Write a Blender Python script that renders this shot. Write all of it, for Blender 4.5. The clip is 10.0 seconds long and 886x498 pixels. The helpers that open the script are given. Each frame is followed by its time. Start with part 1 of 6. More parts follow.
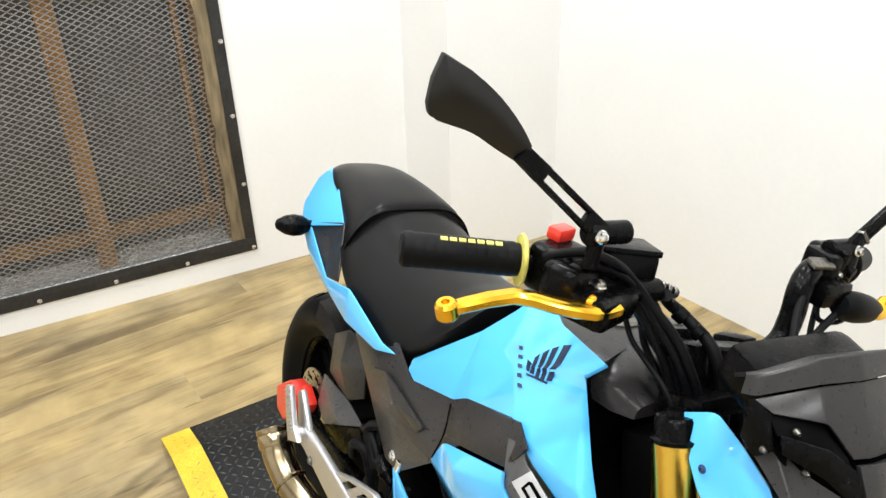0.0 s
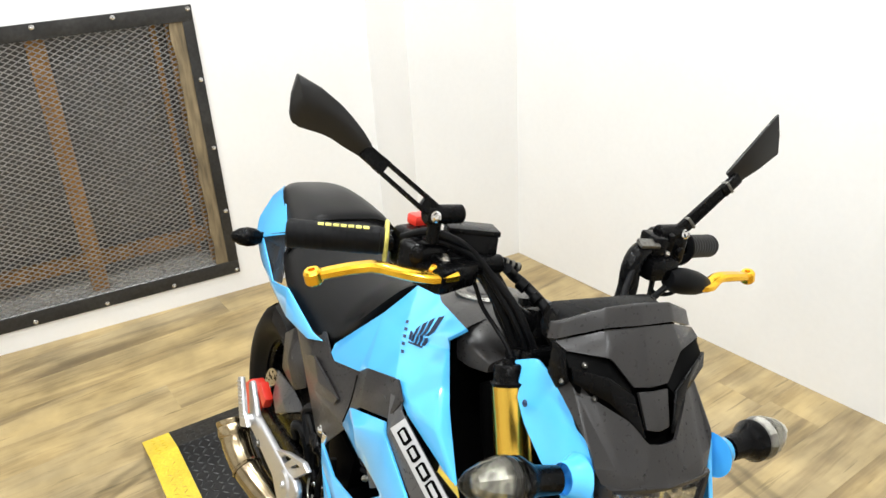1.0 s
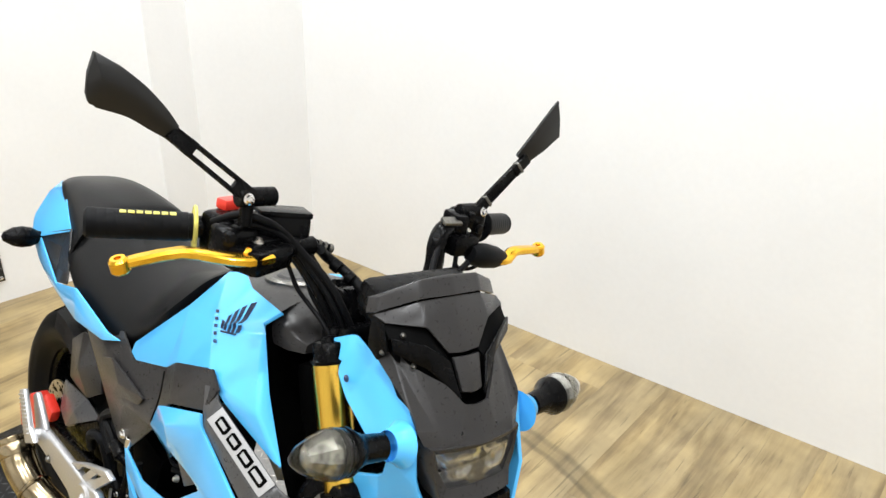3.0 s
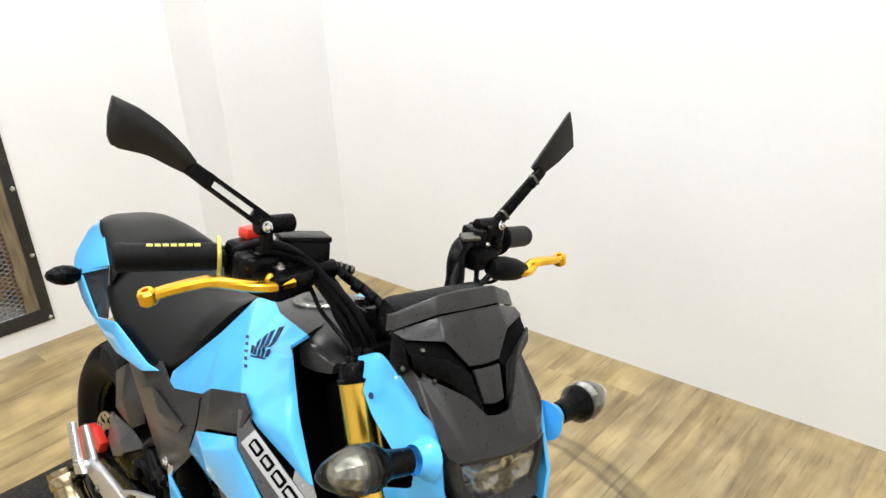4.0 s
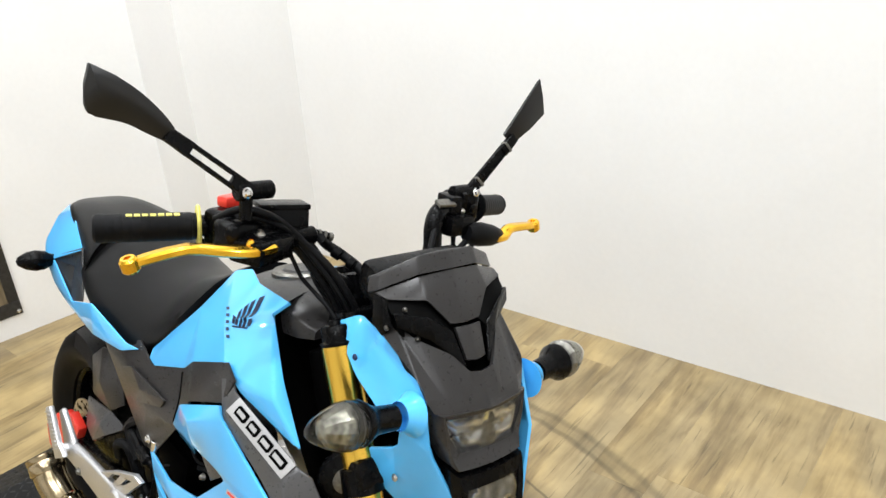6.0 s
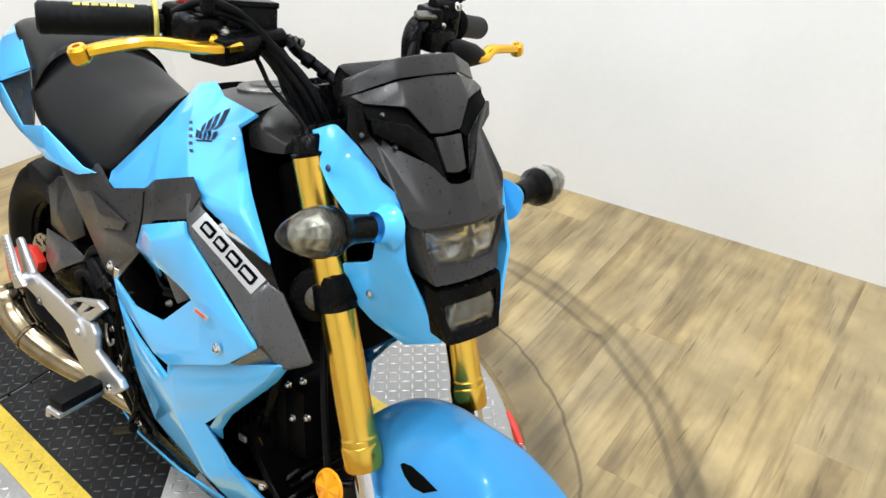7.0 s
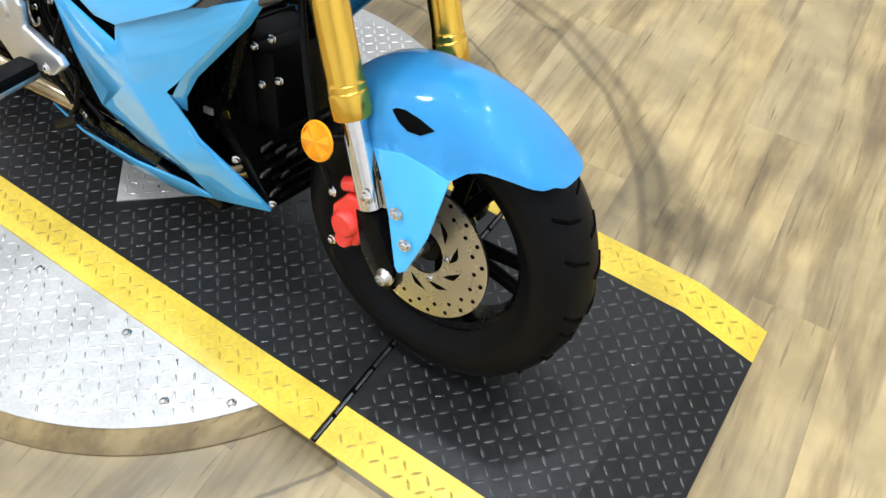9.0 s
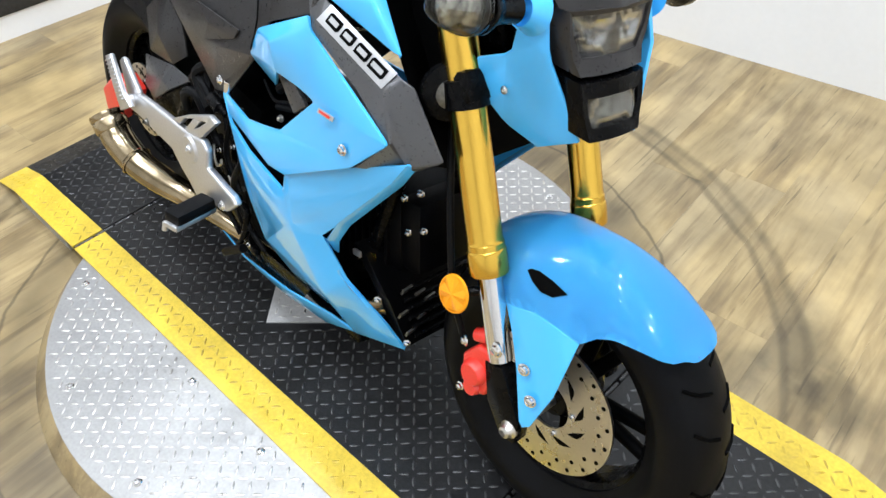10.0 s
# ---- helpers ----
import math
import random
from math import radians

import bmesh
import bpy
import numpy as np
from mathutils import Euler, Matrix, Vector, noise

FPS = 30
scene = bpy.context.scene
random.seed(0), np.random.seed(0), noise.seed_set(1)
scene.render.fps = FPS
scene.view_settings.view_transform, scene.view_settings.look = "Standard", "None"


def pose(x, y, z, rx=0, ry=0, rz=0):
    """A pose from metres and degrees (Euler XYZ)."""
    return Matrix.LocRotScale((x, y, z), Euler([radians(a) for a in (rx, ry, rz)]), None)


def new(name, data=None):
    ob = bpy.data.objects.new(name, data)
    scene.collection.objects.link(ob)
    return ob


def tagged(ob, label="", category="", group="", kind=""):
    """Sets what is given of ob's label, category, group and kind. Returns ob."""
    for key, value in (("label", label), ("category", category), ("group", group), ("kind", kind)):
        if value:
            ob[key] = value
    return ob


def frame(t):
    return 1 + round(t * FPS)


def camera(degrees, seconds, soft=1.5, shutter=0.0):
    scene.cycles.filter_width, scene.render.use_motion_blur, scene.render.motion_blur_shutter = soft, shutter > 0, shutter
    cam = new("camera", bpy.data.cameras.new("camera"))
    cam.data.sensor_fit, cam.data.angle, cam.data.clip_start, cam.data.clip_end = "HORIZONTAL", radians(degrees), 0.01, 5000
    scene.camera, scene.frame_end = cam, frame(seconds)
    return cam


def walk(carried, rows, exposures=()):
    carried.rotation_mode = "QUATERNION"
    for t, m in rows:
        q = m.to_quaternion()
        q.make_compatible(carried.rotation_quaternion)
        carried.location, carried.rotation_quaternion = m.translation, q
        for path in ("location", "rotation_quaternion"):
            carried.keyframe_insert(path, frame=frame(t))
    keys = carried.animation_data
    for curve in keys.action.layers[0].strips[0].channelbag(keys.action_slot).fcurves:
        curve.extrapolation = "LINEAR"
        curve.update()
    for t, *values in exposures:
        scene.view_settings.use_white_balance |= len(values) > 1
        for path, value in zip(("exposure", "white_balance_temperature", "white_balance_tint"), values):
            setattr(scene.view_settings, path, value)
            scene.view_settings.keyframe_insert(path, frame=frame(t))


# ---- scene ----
cam = camera(59.41, 10.0)
ROWS = [
    (0, 0.7525, -0.3706, 1.3779, 61.541, 1.545, 61.219),
    (0.5, 0.9246, -0.3073, 1.3943, 64.125, 2.256, 64.927),
    (1, 0.9926, -0.3184, 1.4001, 64.183, 2.986, 61.572),
    (1.5, 0.9645, -0.3624, 1.3939, 63.275, 4.379, 55.296),
    (2, 0.9771, -0.3744, 1.3855, 62.335, 0.023, 49.629),
    (2.5, 0.9910, -0.3721, 1.3737, 61.581, -0.792, 46.912),
    (3, 1.0014, -0.3617, 1.3921, 63.820, -1.480, 46.463),
    (3.2, 1.0149, -0.3581, 1.3938, 64.603, 0.577, 47.928),
    (4.3, 1.0401, -0.3497, 1.4002, 64.692, 3.141, 47.506),
    (4.5, 1.0456, -0.3480, 1.3979, 63.671, 3.437, 47.193),
    (5, 1.0518, -0.3417, 1.4004, 63.424, 5.552, 45.691),
    (5.2, 1.0608, -0.3533, 1.4009, 65.274, 3.838, 45.316),
    (6.3, 1.0438, -0.3833, 1.3530, 62.857, 3.087, 44.671),
    (6.5, 1.0419, -0.3738, 1.3344, 59.506, 2.926, 44.524),
    (7, 1.0313, -0.3901, 1.2891, 54.915, 0.997, 43.525),
    (7.5, 1.0132, -0.4233, 1.2583, 51.941, 2.027, 40.457),
    (8, 1.0008, -0.4516, 1.2126, 46.843, 1.162, 39.139),
    (8.5, 0.9973, -0.4714, 1.1776, 42.344, -0.440, 37.864),
    (9, 0.9966, -0.4952, 1.1449, 37.516, -1.654, 37.464),
    (9.5, 0.9781, -0.5116, 1.1596, 38.619, 1.345, 37.989),
    (10, 0.9888, -0.4807, 1.1991, 46.184, 2.756, 47.299),
]
walk(cam, [(t, pose(x, y, z, rx, ry, rz)) for t, x, y, z, rx, ry, rz in ROWS],
     exposures=[(0.0, 0.0, 6250, 9), (3.2, -0.08, 6150, 10), (4.4, -0.15, 6200, 10), (5.2, -0.15, 6200, 10), (6.5, -0.16, 6050, 10), (7.5, -0.06, 5880, 9), (8.5, -0.02, 5800, 9), (10.0, 0.0, 5700, 10)])

# ---- world and lamps ----
world = bpy.data.worlds.new("world")
world.use_nodes = True
scene.world = world
world.node_tree.nodes["Background"].inputs[0].default_value = (1.0, 0.97, 0.93, 1)
world.node_tree.nodes["Background"].inputs[1].default_value = 0.25
CEILING = 3.0


def ceiling_lamp(x, y, size, power):
    data = bpy.data.lights.new("ceiling_lamp_light", "AREA")
    data.shape, data.size, data.energy, data.color = "DISK", size, power, (0.985, 0.985, 0.962)
    ob = new("ceiling_lamp_light", data)
    ob.location = (x, y, CEILING - 0.06)
    return ob


LAMPS = [(x, y) for x in (-1.0, 0.35, 1.7) for y in (-1.6, -0.5, 0.6)]
for lx, ly in LAMPS:
    ceiling_lamp(lx, ly, 0.12, 20.5)


# ---- materials ----
def material(name, colour, rough=0.5, metal=0.0, coat=0.0, grain=0.0, scale=40.0, bump=0.0, bump_scale=200.0,
             stain=0.0, stain_scale=4.0, rough_var=0.0, random=0.0, stretch=(1, 1, 1), spec=0.5):
    """A principled surface with grain at two scales, fine relief and, if asked, a shade of its own for each object."""
    m = bpy.data.materials.new(name)
    m.use_nodes = True
    nt = m.node_tree
    n, link = nt.nodes, nt.links.new
    p = n["Principled BSDF"]
    p.inputs["Base Color"].default_value = (*colour, 1)
    p.inputs["Roughness"].default_value = rough
    p.inputs["Metallic"].default_value = metal
    p.inputs["Specular IOR Level"].default_value = spec
    p.inputs["Coat Weight"].default_value = coat
    p.inputs["Coat Roughness"].default_value = 0.018
    tc = n.new("ShaderNodeTexCoord")
    mp = n.new("ShaderNodeMapping")
    mp.inputs["Scale"].default_value = stretch
    link(tc.outputs["Object"], mp.inputs["Vector"])

    def noise_at(s, detail=6.0):
        t = n.new("ShaderNodeTexNoise")
        t.inputs["Scale"].default_value, t.inputs["Detail"].default_value = s, detail
        link(mp.outputs[0], t.inputs["Vector"])
        return t

    def ramp(src, low, high):
        r = n.new("ShaderNodeMapRange")
        r.inputs["From Min"].default_value, r.inputs["From Max"].default_value = 0.3, 0.7
        r.inputs["To Min"].default_value, r.inputs["To Max"].default_value = low, high
        link(src, r.inputs["Value"])
        return r.outputs[0]

    colour_out = None
    for amount, s in ((grain, scale), (stain, stain_scale)):
        if amount:
            mix = n.new("ShaderNodeVectorMath")
            mix.operation = "SCALE"
            if colour_out is None:
                mix.inputs[0].default_value = colour
            else:
                link(colour_out, mix.inputs[0])
            link(ramp(noise_at(s).outputs["Fac"], 1 - amount, 1 + amount), mix.inputs["Scale"])
            colour_out = mix.outputs[0]
    if random:
        info = n.new("ShaderNodeObjectInfo")
        mix = n.new("ShaderNodeVectorMath")
        mix.operation = "SCALE"
        if colour_out is None:
            mix.inputs[0].default_value = colour
        else:
            link(colour_out, mix.inputs[0])
        r = n.new("ShaderNodeMapRange")
        r.inputs["To Min"].default_value, r.inputs["To Max"].default_value = 1 - random, 1 + random
        link(info.outputs["Random"], r.inputs["Value"])
        link(r.outputs[0], mix.inputs["Scale"])
        colour_out = mix.outputs[0]
    if colour_out is not None:
        link(colour_out, p.inputs["Base Color"])
    if rough_var:
        link(ramp(noise_at(scale * 0.3).outputs["Fac"], max(0.02, rough - rough_var), rough + rough_var), p.inputs["Roughness"])
    if bump:
        b = n.new("ShaderNodeBump")
        b.inputs["Strength"].default_value, b.inputs["Distance"].default_value = bump, 0.002
        link(noise_at(bump_scale, 4.0).outputs["Fac"], b.inputs["Height"])
        link(b.outputs[0], p.inputs["Normal"])
    return m


BLUE = material("blue_paint", (0.094, 0.475, 0.93), 0.3, coat=1.0, stain=0.02, stain_scale=6, spec=0.12)
PLASTIC = material("matte_charcoal_plastic", (0.0235, 0.0222, 0.0222), 0.31, grain=0.1, scale=700, bump=0.06, bump_scale=1400, rough_var=0.05, spec=0.34)
BLACK = material("satin_black_paint", (0.002, 0.002, 0.0022), 0.26, grain=0.1, scale=300, rough_var=0.05, spec=0.1)
DARK = material("black_engine_metal", (0.0015, 0.0015, 0.0018), 0.42, grain=0.3, scale=120, bump=0.15, bump_scale=300, spec=0.07)
VINYL = material("black_seat_vinyl", (0.0036, 0.0036, 0.0039), 0.34, stain=0.12, stain_scale=14, bump=0.05, bump_scale=900, spec=0.15)
RUBBER = material("black_rubber", (0.0030, 0.0031, 0.0036), 0.46, grain=0.15, scale=200, stain=0.2, stain_scale=20, bump=0.1, bump_scale=500, spec=0.1)
GOLD = material("gold_anodised_metal", (0.78, 0.50, 0.075), 0.22, metal=1.0, stain=0.04, stain_scale=12)
GOLD_BRIGHT = material("polished_gold_metal", (0.92, 0.53, 0.04), 0.22, metal=1.0, stain=0.03, stain_scale=30)
CHROME = material("chrome", (0.75, 0.75, 0.76), 0.1, metal=1.0, grain=0.03, scale=200)
STEEL = material("brushed_steel", (0.56, 0.54, 0.50), 0.3, metal=1.0, grain=0.03, scale=250, stain=0.08, stain_scale=20, rough_var=0.05)
ALLOY = material("cast_aluminium", (0.62, 0.62, 0.63), 0.38, metal=0.9, grain=0.06, scale=250, bump=0.08, bump_scale=500)
EXHAUST = material("heat_tinted_steel", (0.35, 0.285, 0.18), 0.2, metal=1.0, grain=0.1, scale=60, stain=0.3, stain_scale=14, rough_var=0.07)
RED = material("red_paint", (0.72, 0.035, 0.02), 0.35, coat=0.4, grain=0.05, scale=200)
PAPER = material("off_white_paper", (0.62, 0.57, 0.48), 0.8, grain=0.1, scale=90, stain=0.15, stain_scale=40)
NAVY = material("dark_navy_vinyl", (0.012, 0.03, 0.09), 0.35)
MIRRORSHELL = material("black_mirror_shell", (0.010, 0.0098, 0.0098), 0.30, spec=0.3, stain=0.1, stain_scale=20)
GRAPHITE = material("satin_graphite_plastic", (0.085, 0.085, 0.088), 0.3, metal=0.3, grain=0.08, scale=700, stain=0.06, stain_scale=9, rough_var=0.04, spec=0.45)
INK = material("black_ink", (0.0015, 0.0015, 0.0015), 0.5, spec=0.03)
AMBER = material("amber_reflector", (0.80, 0.30, 0.004), 0.2, coat=0.1, grain=0.06, scale=350, spec=0.2)
WORNLUG = material("worn_black_lug", (0.042, 0.042, 0.043), 0.32, metal=0.25, grain=0.3, scale=70, stain=0.5, stain_scale=14, rough_var=0.1)
SILVERDECAL = material("silver_decal", (0.50, 0.50, 0.51), 0.3, metal=0.45, grain=0.04, scale=400)
WALL = material("white_wall_paint", (0.82, 0.815, 0.805), 0.5, grain=0.01, scale=60, stain=0.03, stain_scale=2.0, bump=0.04, bump_scale=160)
CEIL = material("white_ceiling_paint", (0.75, 0.74, 0.72), 0.8, grain=0.02, scale=60)
YELLOW = material("safety_yellow_paint", (0.66, 0.475, 0.038), 0.36, grain=0.12, scale=160, stain=0.16, stain_scale=12, bump=0.1, bump_scale=300, rough_var=0.08)
BLACKPLATE = material("black_painted_plate", (0.0085, 0.0084, 0.0086), 0.40, grain=0.3, scale=140, stain=0.5, stain_scale=7, bump=0.1, bump_scale=300, rough_var=0.1, spec=0.32)
YELLOWLUG = material("worn_yellow_lug", (0.46, 0.325, 0.026), 0.34, grain=0.3, scale=60, stain=0.5, stain_scale=5, rough_var=0.1)
SILVERPLATE = material("bare_aluminium_plate", (0.37, 0.365, 0.355), 0.5, metal=0.45, grain=0.08, scale=160, stain=0.14, stain_scale=6, rough_var=0.1)
SILVERLUG = material("rubbed_aluminium_lug", (0.50, 0.485, 0.46), 0.34, metal=0.9, grain=0.2, scale=90, stain=0.3, stain_scale=9, rough_var=0.1)
STEELFRAME = material("dark_steel_bar", (0.035, 0.034, 0.033), 0.5, metal=0.5, grain=0.2, scale=80, stain=0.3, stain_scale=12, rough_var=0.1)
MESHMETAL = material("dull_steel_strand", (0.33, 0.325, 0.32), 0.42, metal=0.5, grain=0.2, scale=50)
ROUGHWOOD = material("rough_grey_brown_timber", (0.15, 0.115, 0.065), 0.75, grain=0.45, scale=60, stain=0.45, stain_scale=9, bump=0.4, bump_scale=150, stretch=(1, 1, 0.15))
STUD = material("brown_timber", (0.27, 0.130, 0.028), 0.6, grain=0.3, scale=22, stain=0.25, stain_scale=5, bump=0.2, bump_scale=120, stretch=(1, 1, 0.12))
BACKING = material("grey_galvanised_sheet", (0.105, 0.103, 0.099), 0.36, metal=0.45, grain=0.06, scale=30, stain=0.25, stain_scale=3)


def glass_material(name, colour, rough=0.02):
    m = bpy.data.materials.new(name)
    m.use_nodes = True
    p = m.node_tree.nodes["Principled BSDF"]
    p.inputs["Base Color"].default_value = (*colour, 1)
    p.inputs["Roughness"].default_value = rough
    p.inputs["Transmission Weight"].default_value = 1.0
    p.inputs["IOR"].default_value = 1.3
    return m


LENS = glass_material("clear_lens", (0.9, 0.92, 0.93))
SMOKE = glass_material("smoked_lens", (0.93, 0.93, 0.89), 0.03)


def plank_material():
    """Weathered oak vinyl: long grain, knots and darker streaks, a shade of its own for each plank, and a round tyre scuff."""
    m = bpy.data.materials.new("weathered_oak_vinyl")
    m.use_nodes = True
    nt = m.node_tree
    n, link = nt.nodes, nt.links.new
    p = n["Principled BSDF"]
    tc, info, geo = n.new("ShaderNodeTexCoord"), n.new("ShaderNodeObjectInfo"), n.new("ShaderNodeNewGeometry")
    shift = n.new("ShaderNodeVectorMath")
    shift.operation = "MULTIPLY_ADD"
    shift.inputs[1].default_value = (1, 1, 1)
    link(tc.outputs["Object"], shift.inputs[0])
    seed = n.new("ShaderNodeCombineXYZ")
    for i, k in enumerate((31.0, 17.0, 53.0)):
        mul = n.new("ShaderNodeMath")
        mul.operation = "MULTIPLY"
        mul.inputs[1].default_value = k
        link(info.outputs["Random"], mul.inputs[0])
        link(mul.outputs[0], seed.inputs[i])
    link(seed.outputs[0], shift.inputs[2])

    def noise_node(sx, sy, scale, detail=7.0, distortion=0.0):
        mp = n.new("ShaderNodeMapping")
        mp.inputs["Scale"].default_value = (sx, sy, 1)
        link(shift.outputs[0], mp.inputs["Vector"])
        t = n.new("ShaderNodeTexNoise")
        t.inputs["Scale"].default_value, t.inputs["Detail"].default_value = scale, detail
        t.inputs["Distortion"].default_value = distortion
        link(mp.outputs[0], t.inputs["Vector"])
        return t.outputs["Fac"]

    ramp = n.new("ShaderNodeValToRGB")
    e = ramp.color_ramp.elements
    e[0].position, e[0].color = 0.27, (0.205, 0.150, 0.076, 1)
    e[1].position, e[1].color = 0.60, (0.430, 0.331, 0.167, 1)
    mid = ramp.color_ramp.elements.new(0.44)
    mid.color = (0.315, 0.236, 0.116, 1)
    rise = ramp.color_ramp.elements.new(0.50)
    rise.color = (0.375, 0.286, 0.143, 1)
    broad = noise_node(1.0, 0.16, 11.0, 10.0, 0.9)
    fine = noise_node(1.0, 0.09, 85.0, 10.0, 0.5)
    add = n.new("ShaderNodeMath")
    add.operation = "MULTIPLY_ADD"
    add.inputs[1].default_value, add.inputs[2].default_value = 0.34, -0.17
    link(fine, add.inputs[0])
    tot = n.new("ShaderNodeMath")
    tot.operation = "ADD"
    link(add.outputs[0], tot.inputs[0])
    link(broad, tot.inputs[1])
    rnd = n.new("ShaderNodeMath")
    rnd.operation = "MULTIPLY_ADD"
    rnd.inputs[1].default_value, rnd.inputs[2].default_value = 0.06, -0.03
    link(info.outputs["Random"], rnd.inputs[0])
    tot2 = n.new("ShaderNodeMath")
    tot2.operation = "ADD"
    link(tot.outputs[0], tot2.inputs[0])
    link(rnd.outputs[0], tot2.inputs[1])
    link(tot2.outputs[0], ramp.inputs[0])
    patch = n.new("ShaderNodeMapRange")
    patch.inputs["From Min"].default_value, patch.inputs["From Max"].default_value = 0.38, 0.62
    link(noise_node(1.0, 0.3, 4.2, 5.0, 0.8), patch.inputs["Value"])
    tone = n.new("ShaderNodeMix")
    tone.data_type = "RGBA"
    tones = [i for i in tone.inputs if i.type == "RGBA"]
    tones[0].default_value, tones[1].default_value = (0.92, 0.93, 0.98, 1), (1.06, 1.03, 0.95, 1)
    link(patch.outputs[0], tone.inputs["Factor"])
    tinted = n.new("ShaderNodeVectorMath")
    tinted.operation = "MULTIPLY"
    link(ramp.outputs[0], tinted.inputs[0])
    link([o for o in tone.outputs if o.type == "RGBA"][0], tinted.inputs[1])
    # knots
    mp = n.new("ShaderNodeMapping")
    mp.inputs["Scale"].default_value = (1, 0.45, 1)
    link(shift.outputs[0], mp.inputs["Vector"])
    vor = n.new("ShaderNodeTexVoronoi")
    vor.inputs["Scale"].default_value = 4.5
    link(mp.outputs[0], vor.inputs["Vector"])
    kn = n.new("ShaderNodeMapRange")
    kn.inputs["From Min"].default_value, kn.inputs["From Max"].default_value = 0.02, 0.09
    kn.inputs["To Min"].default_value, kn.inputs["To Max"].default_value = 0.45, 1.0
    link(vor.outputs["Distance"], kn.inputs["Value"])
    # scuff ring left by the swinging ramp end
    dist = n.new("ShaderNodeVectorMath")
    dist.operation = "DISTANCE"
    dist.inputs[1].default_value = (*SCUFF_CENTRE, 0)
    link(geo.outputs["Position"], dist.inputs[0])
    wobble = n.new("ShaderNodeTexNoise")
    wobble.inputs["Scale"].default_value, wobble.inputs["Detail"].default_value = 9.0, 5.0
    link(geo.outputs["Position"], wobble.inputs["Vector"])
    uneven = n.new("ShaderNodeMath")
    uneven.operation = "MULTIPLY_ADD"
    uneven.inputs[1].default_value = 0.03
    link(wobble.outputs["Fac"], uneven.inputs[0])
    link(dist.outputs["Value"], uneven.inputs[2])

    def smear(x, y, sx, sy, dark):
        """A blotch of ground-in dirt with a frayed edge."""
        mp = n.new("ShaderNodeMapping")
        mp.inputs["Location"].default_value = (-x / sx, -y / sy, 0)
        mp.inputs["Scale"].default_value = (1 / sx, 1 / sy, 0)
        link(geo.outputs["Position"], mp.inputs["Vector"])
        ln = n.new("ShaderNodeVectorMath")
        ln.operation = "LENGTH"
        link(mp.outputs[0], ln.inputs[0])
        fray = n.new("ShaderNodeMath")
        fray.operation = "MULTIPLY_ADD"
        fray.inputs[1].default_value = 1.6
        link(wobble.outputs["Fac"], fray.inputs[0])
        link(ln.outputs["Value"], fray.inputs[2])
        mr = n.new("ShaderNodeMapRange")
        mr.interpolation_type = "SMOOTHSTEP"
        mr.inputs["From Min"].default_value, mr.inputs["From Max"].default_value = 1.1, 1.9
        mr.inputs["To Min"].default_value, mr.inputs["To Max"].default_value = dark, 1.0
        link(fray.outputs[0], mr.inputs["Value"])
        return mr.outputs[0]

    ring = n.new("ShaderNodeMath")
    ring.operation = "SUBTRACT"
    ring.inputs[1].default_value = SCUFF_RADIUS + 0.015
    link(uneven.outputs[0], ring.inputs[0])
    ab = n.new("ShaderNodeMath")
    ab.operation = "ABSOLUTE"
    link(ring.outputs[0], ab.inputs[0])
    rr = n.new("ShaderNodeMapRange")
    rr.interpolation_type = "SMOOTHSTEP"
    rr.inputs["From Min"].default_value, rr.inputs["From Max"].default_value = 0.010, 0.050
    rr.inputs["To Min"].default_value, rr.inputs["To Max"].default_value = 0.74, 1.0
    link(ab.outputs[0], rr.inputs["Value"])
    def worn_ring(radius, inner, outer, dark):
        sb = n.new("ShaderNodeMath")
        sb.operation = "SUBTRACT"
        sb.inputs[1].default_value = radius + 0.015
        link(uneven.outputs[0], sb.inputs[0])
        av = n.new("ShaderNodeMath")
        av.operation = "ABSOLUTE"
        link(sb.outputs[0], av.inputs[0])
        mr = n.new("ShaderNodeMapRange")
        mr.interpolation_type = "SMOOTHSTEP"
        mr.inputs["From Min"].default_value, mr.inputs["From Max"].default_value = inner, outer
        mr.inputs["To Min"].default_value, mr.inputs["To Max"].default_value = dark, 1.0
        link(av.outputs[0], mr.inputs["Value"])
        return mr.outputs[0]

    dirt = n.new("ShaderNodeTexNoise")
    dirt.inputs["Scale"].default_value, dirt.inputs["Detail"].default_value = 7.0, 6.0
    link(geo.outputs["Position"], dirt.inputs["Vector"])
    dirt_map = n.new("ShaderNodeMapRange")
    dirt_map.inputs["From Min"].default_value, dirt_map.inputs["From Max"].default_value = 0.35, 0.65
    dirt_map.inputs["To Min"].default_value, dirt_map.inputs["To Max"].default_value = 0.74, 1.08
    link(dirt.outputs["Fac"], dirt_map.inputs["Value"])
    crack = n.new("ShaderNodeMapRange")
    crack.inputs["From Min"].default_value, crack.inputs["From Max"].default_value = 0.30, 0.37
    crack.inputs["To Min"].default_value, crack.inputs["To Max"].default_value = 0.62, 1.0
    link(noise_node(1.0, 0.05, 90.0, 4.0, 0.6), crack.inputs["Value"])
    join = n.new("ShaderNodeMath")
    join.operation = "MULTIPLY"
    link(kn.outputs[0], join.inputs[0])
    link(crack.outputs[0], join.inputs[1])
    product = join.outputs[0]
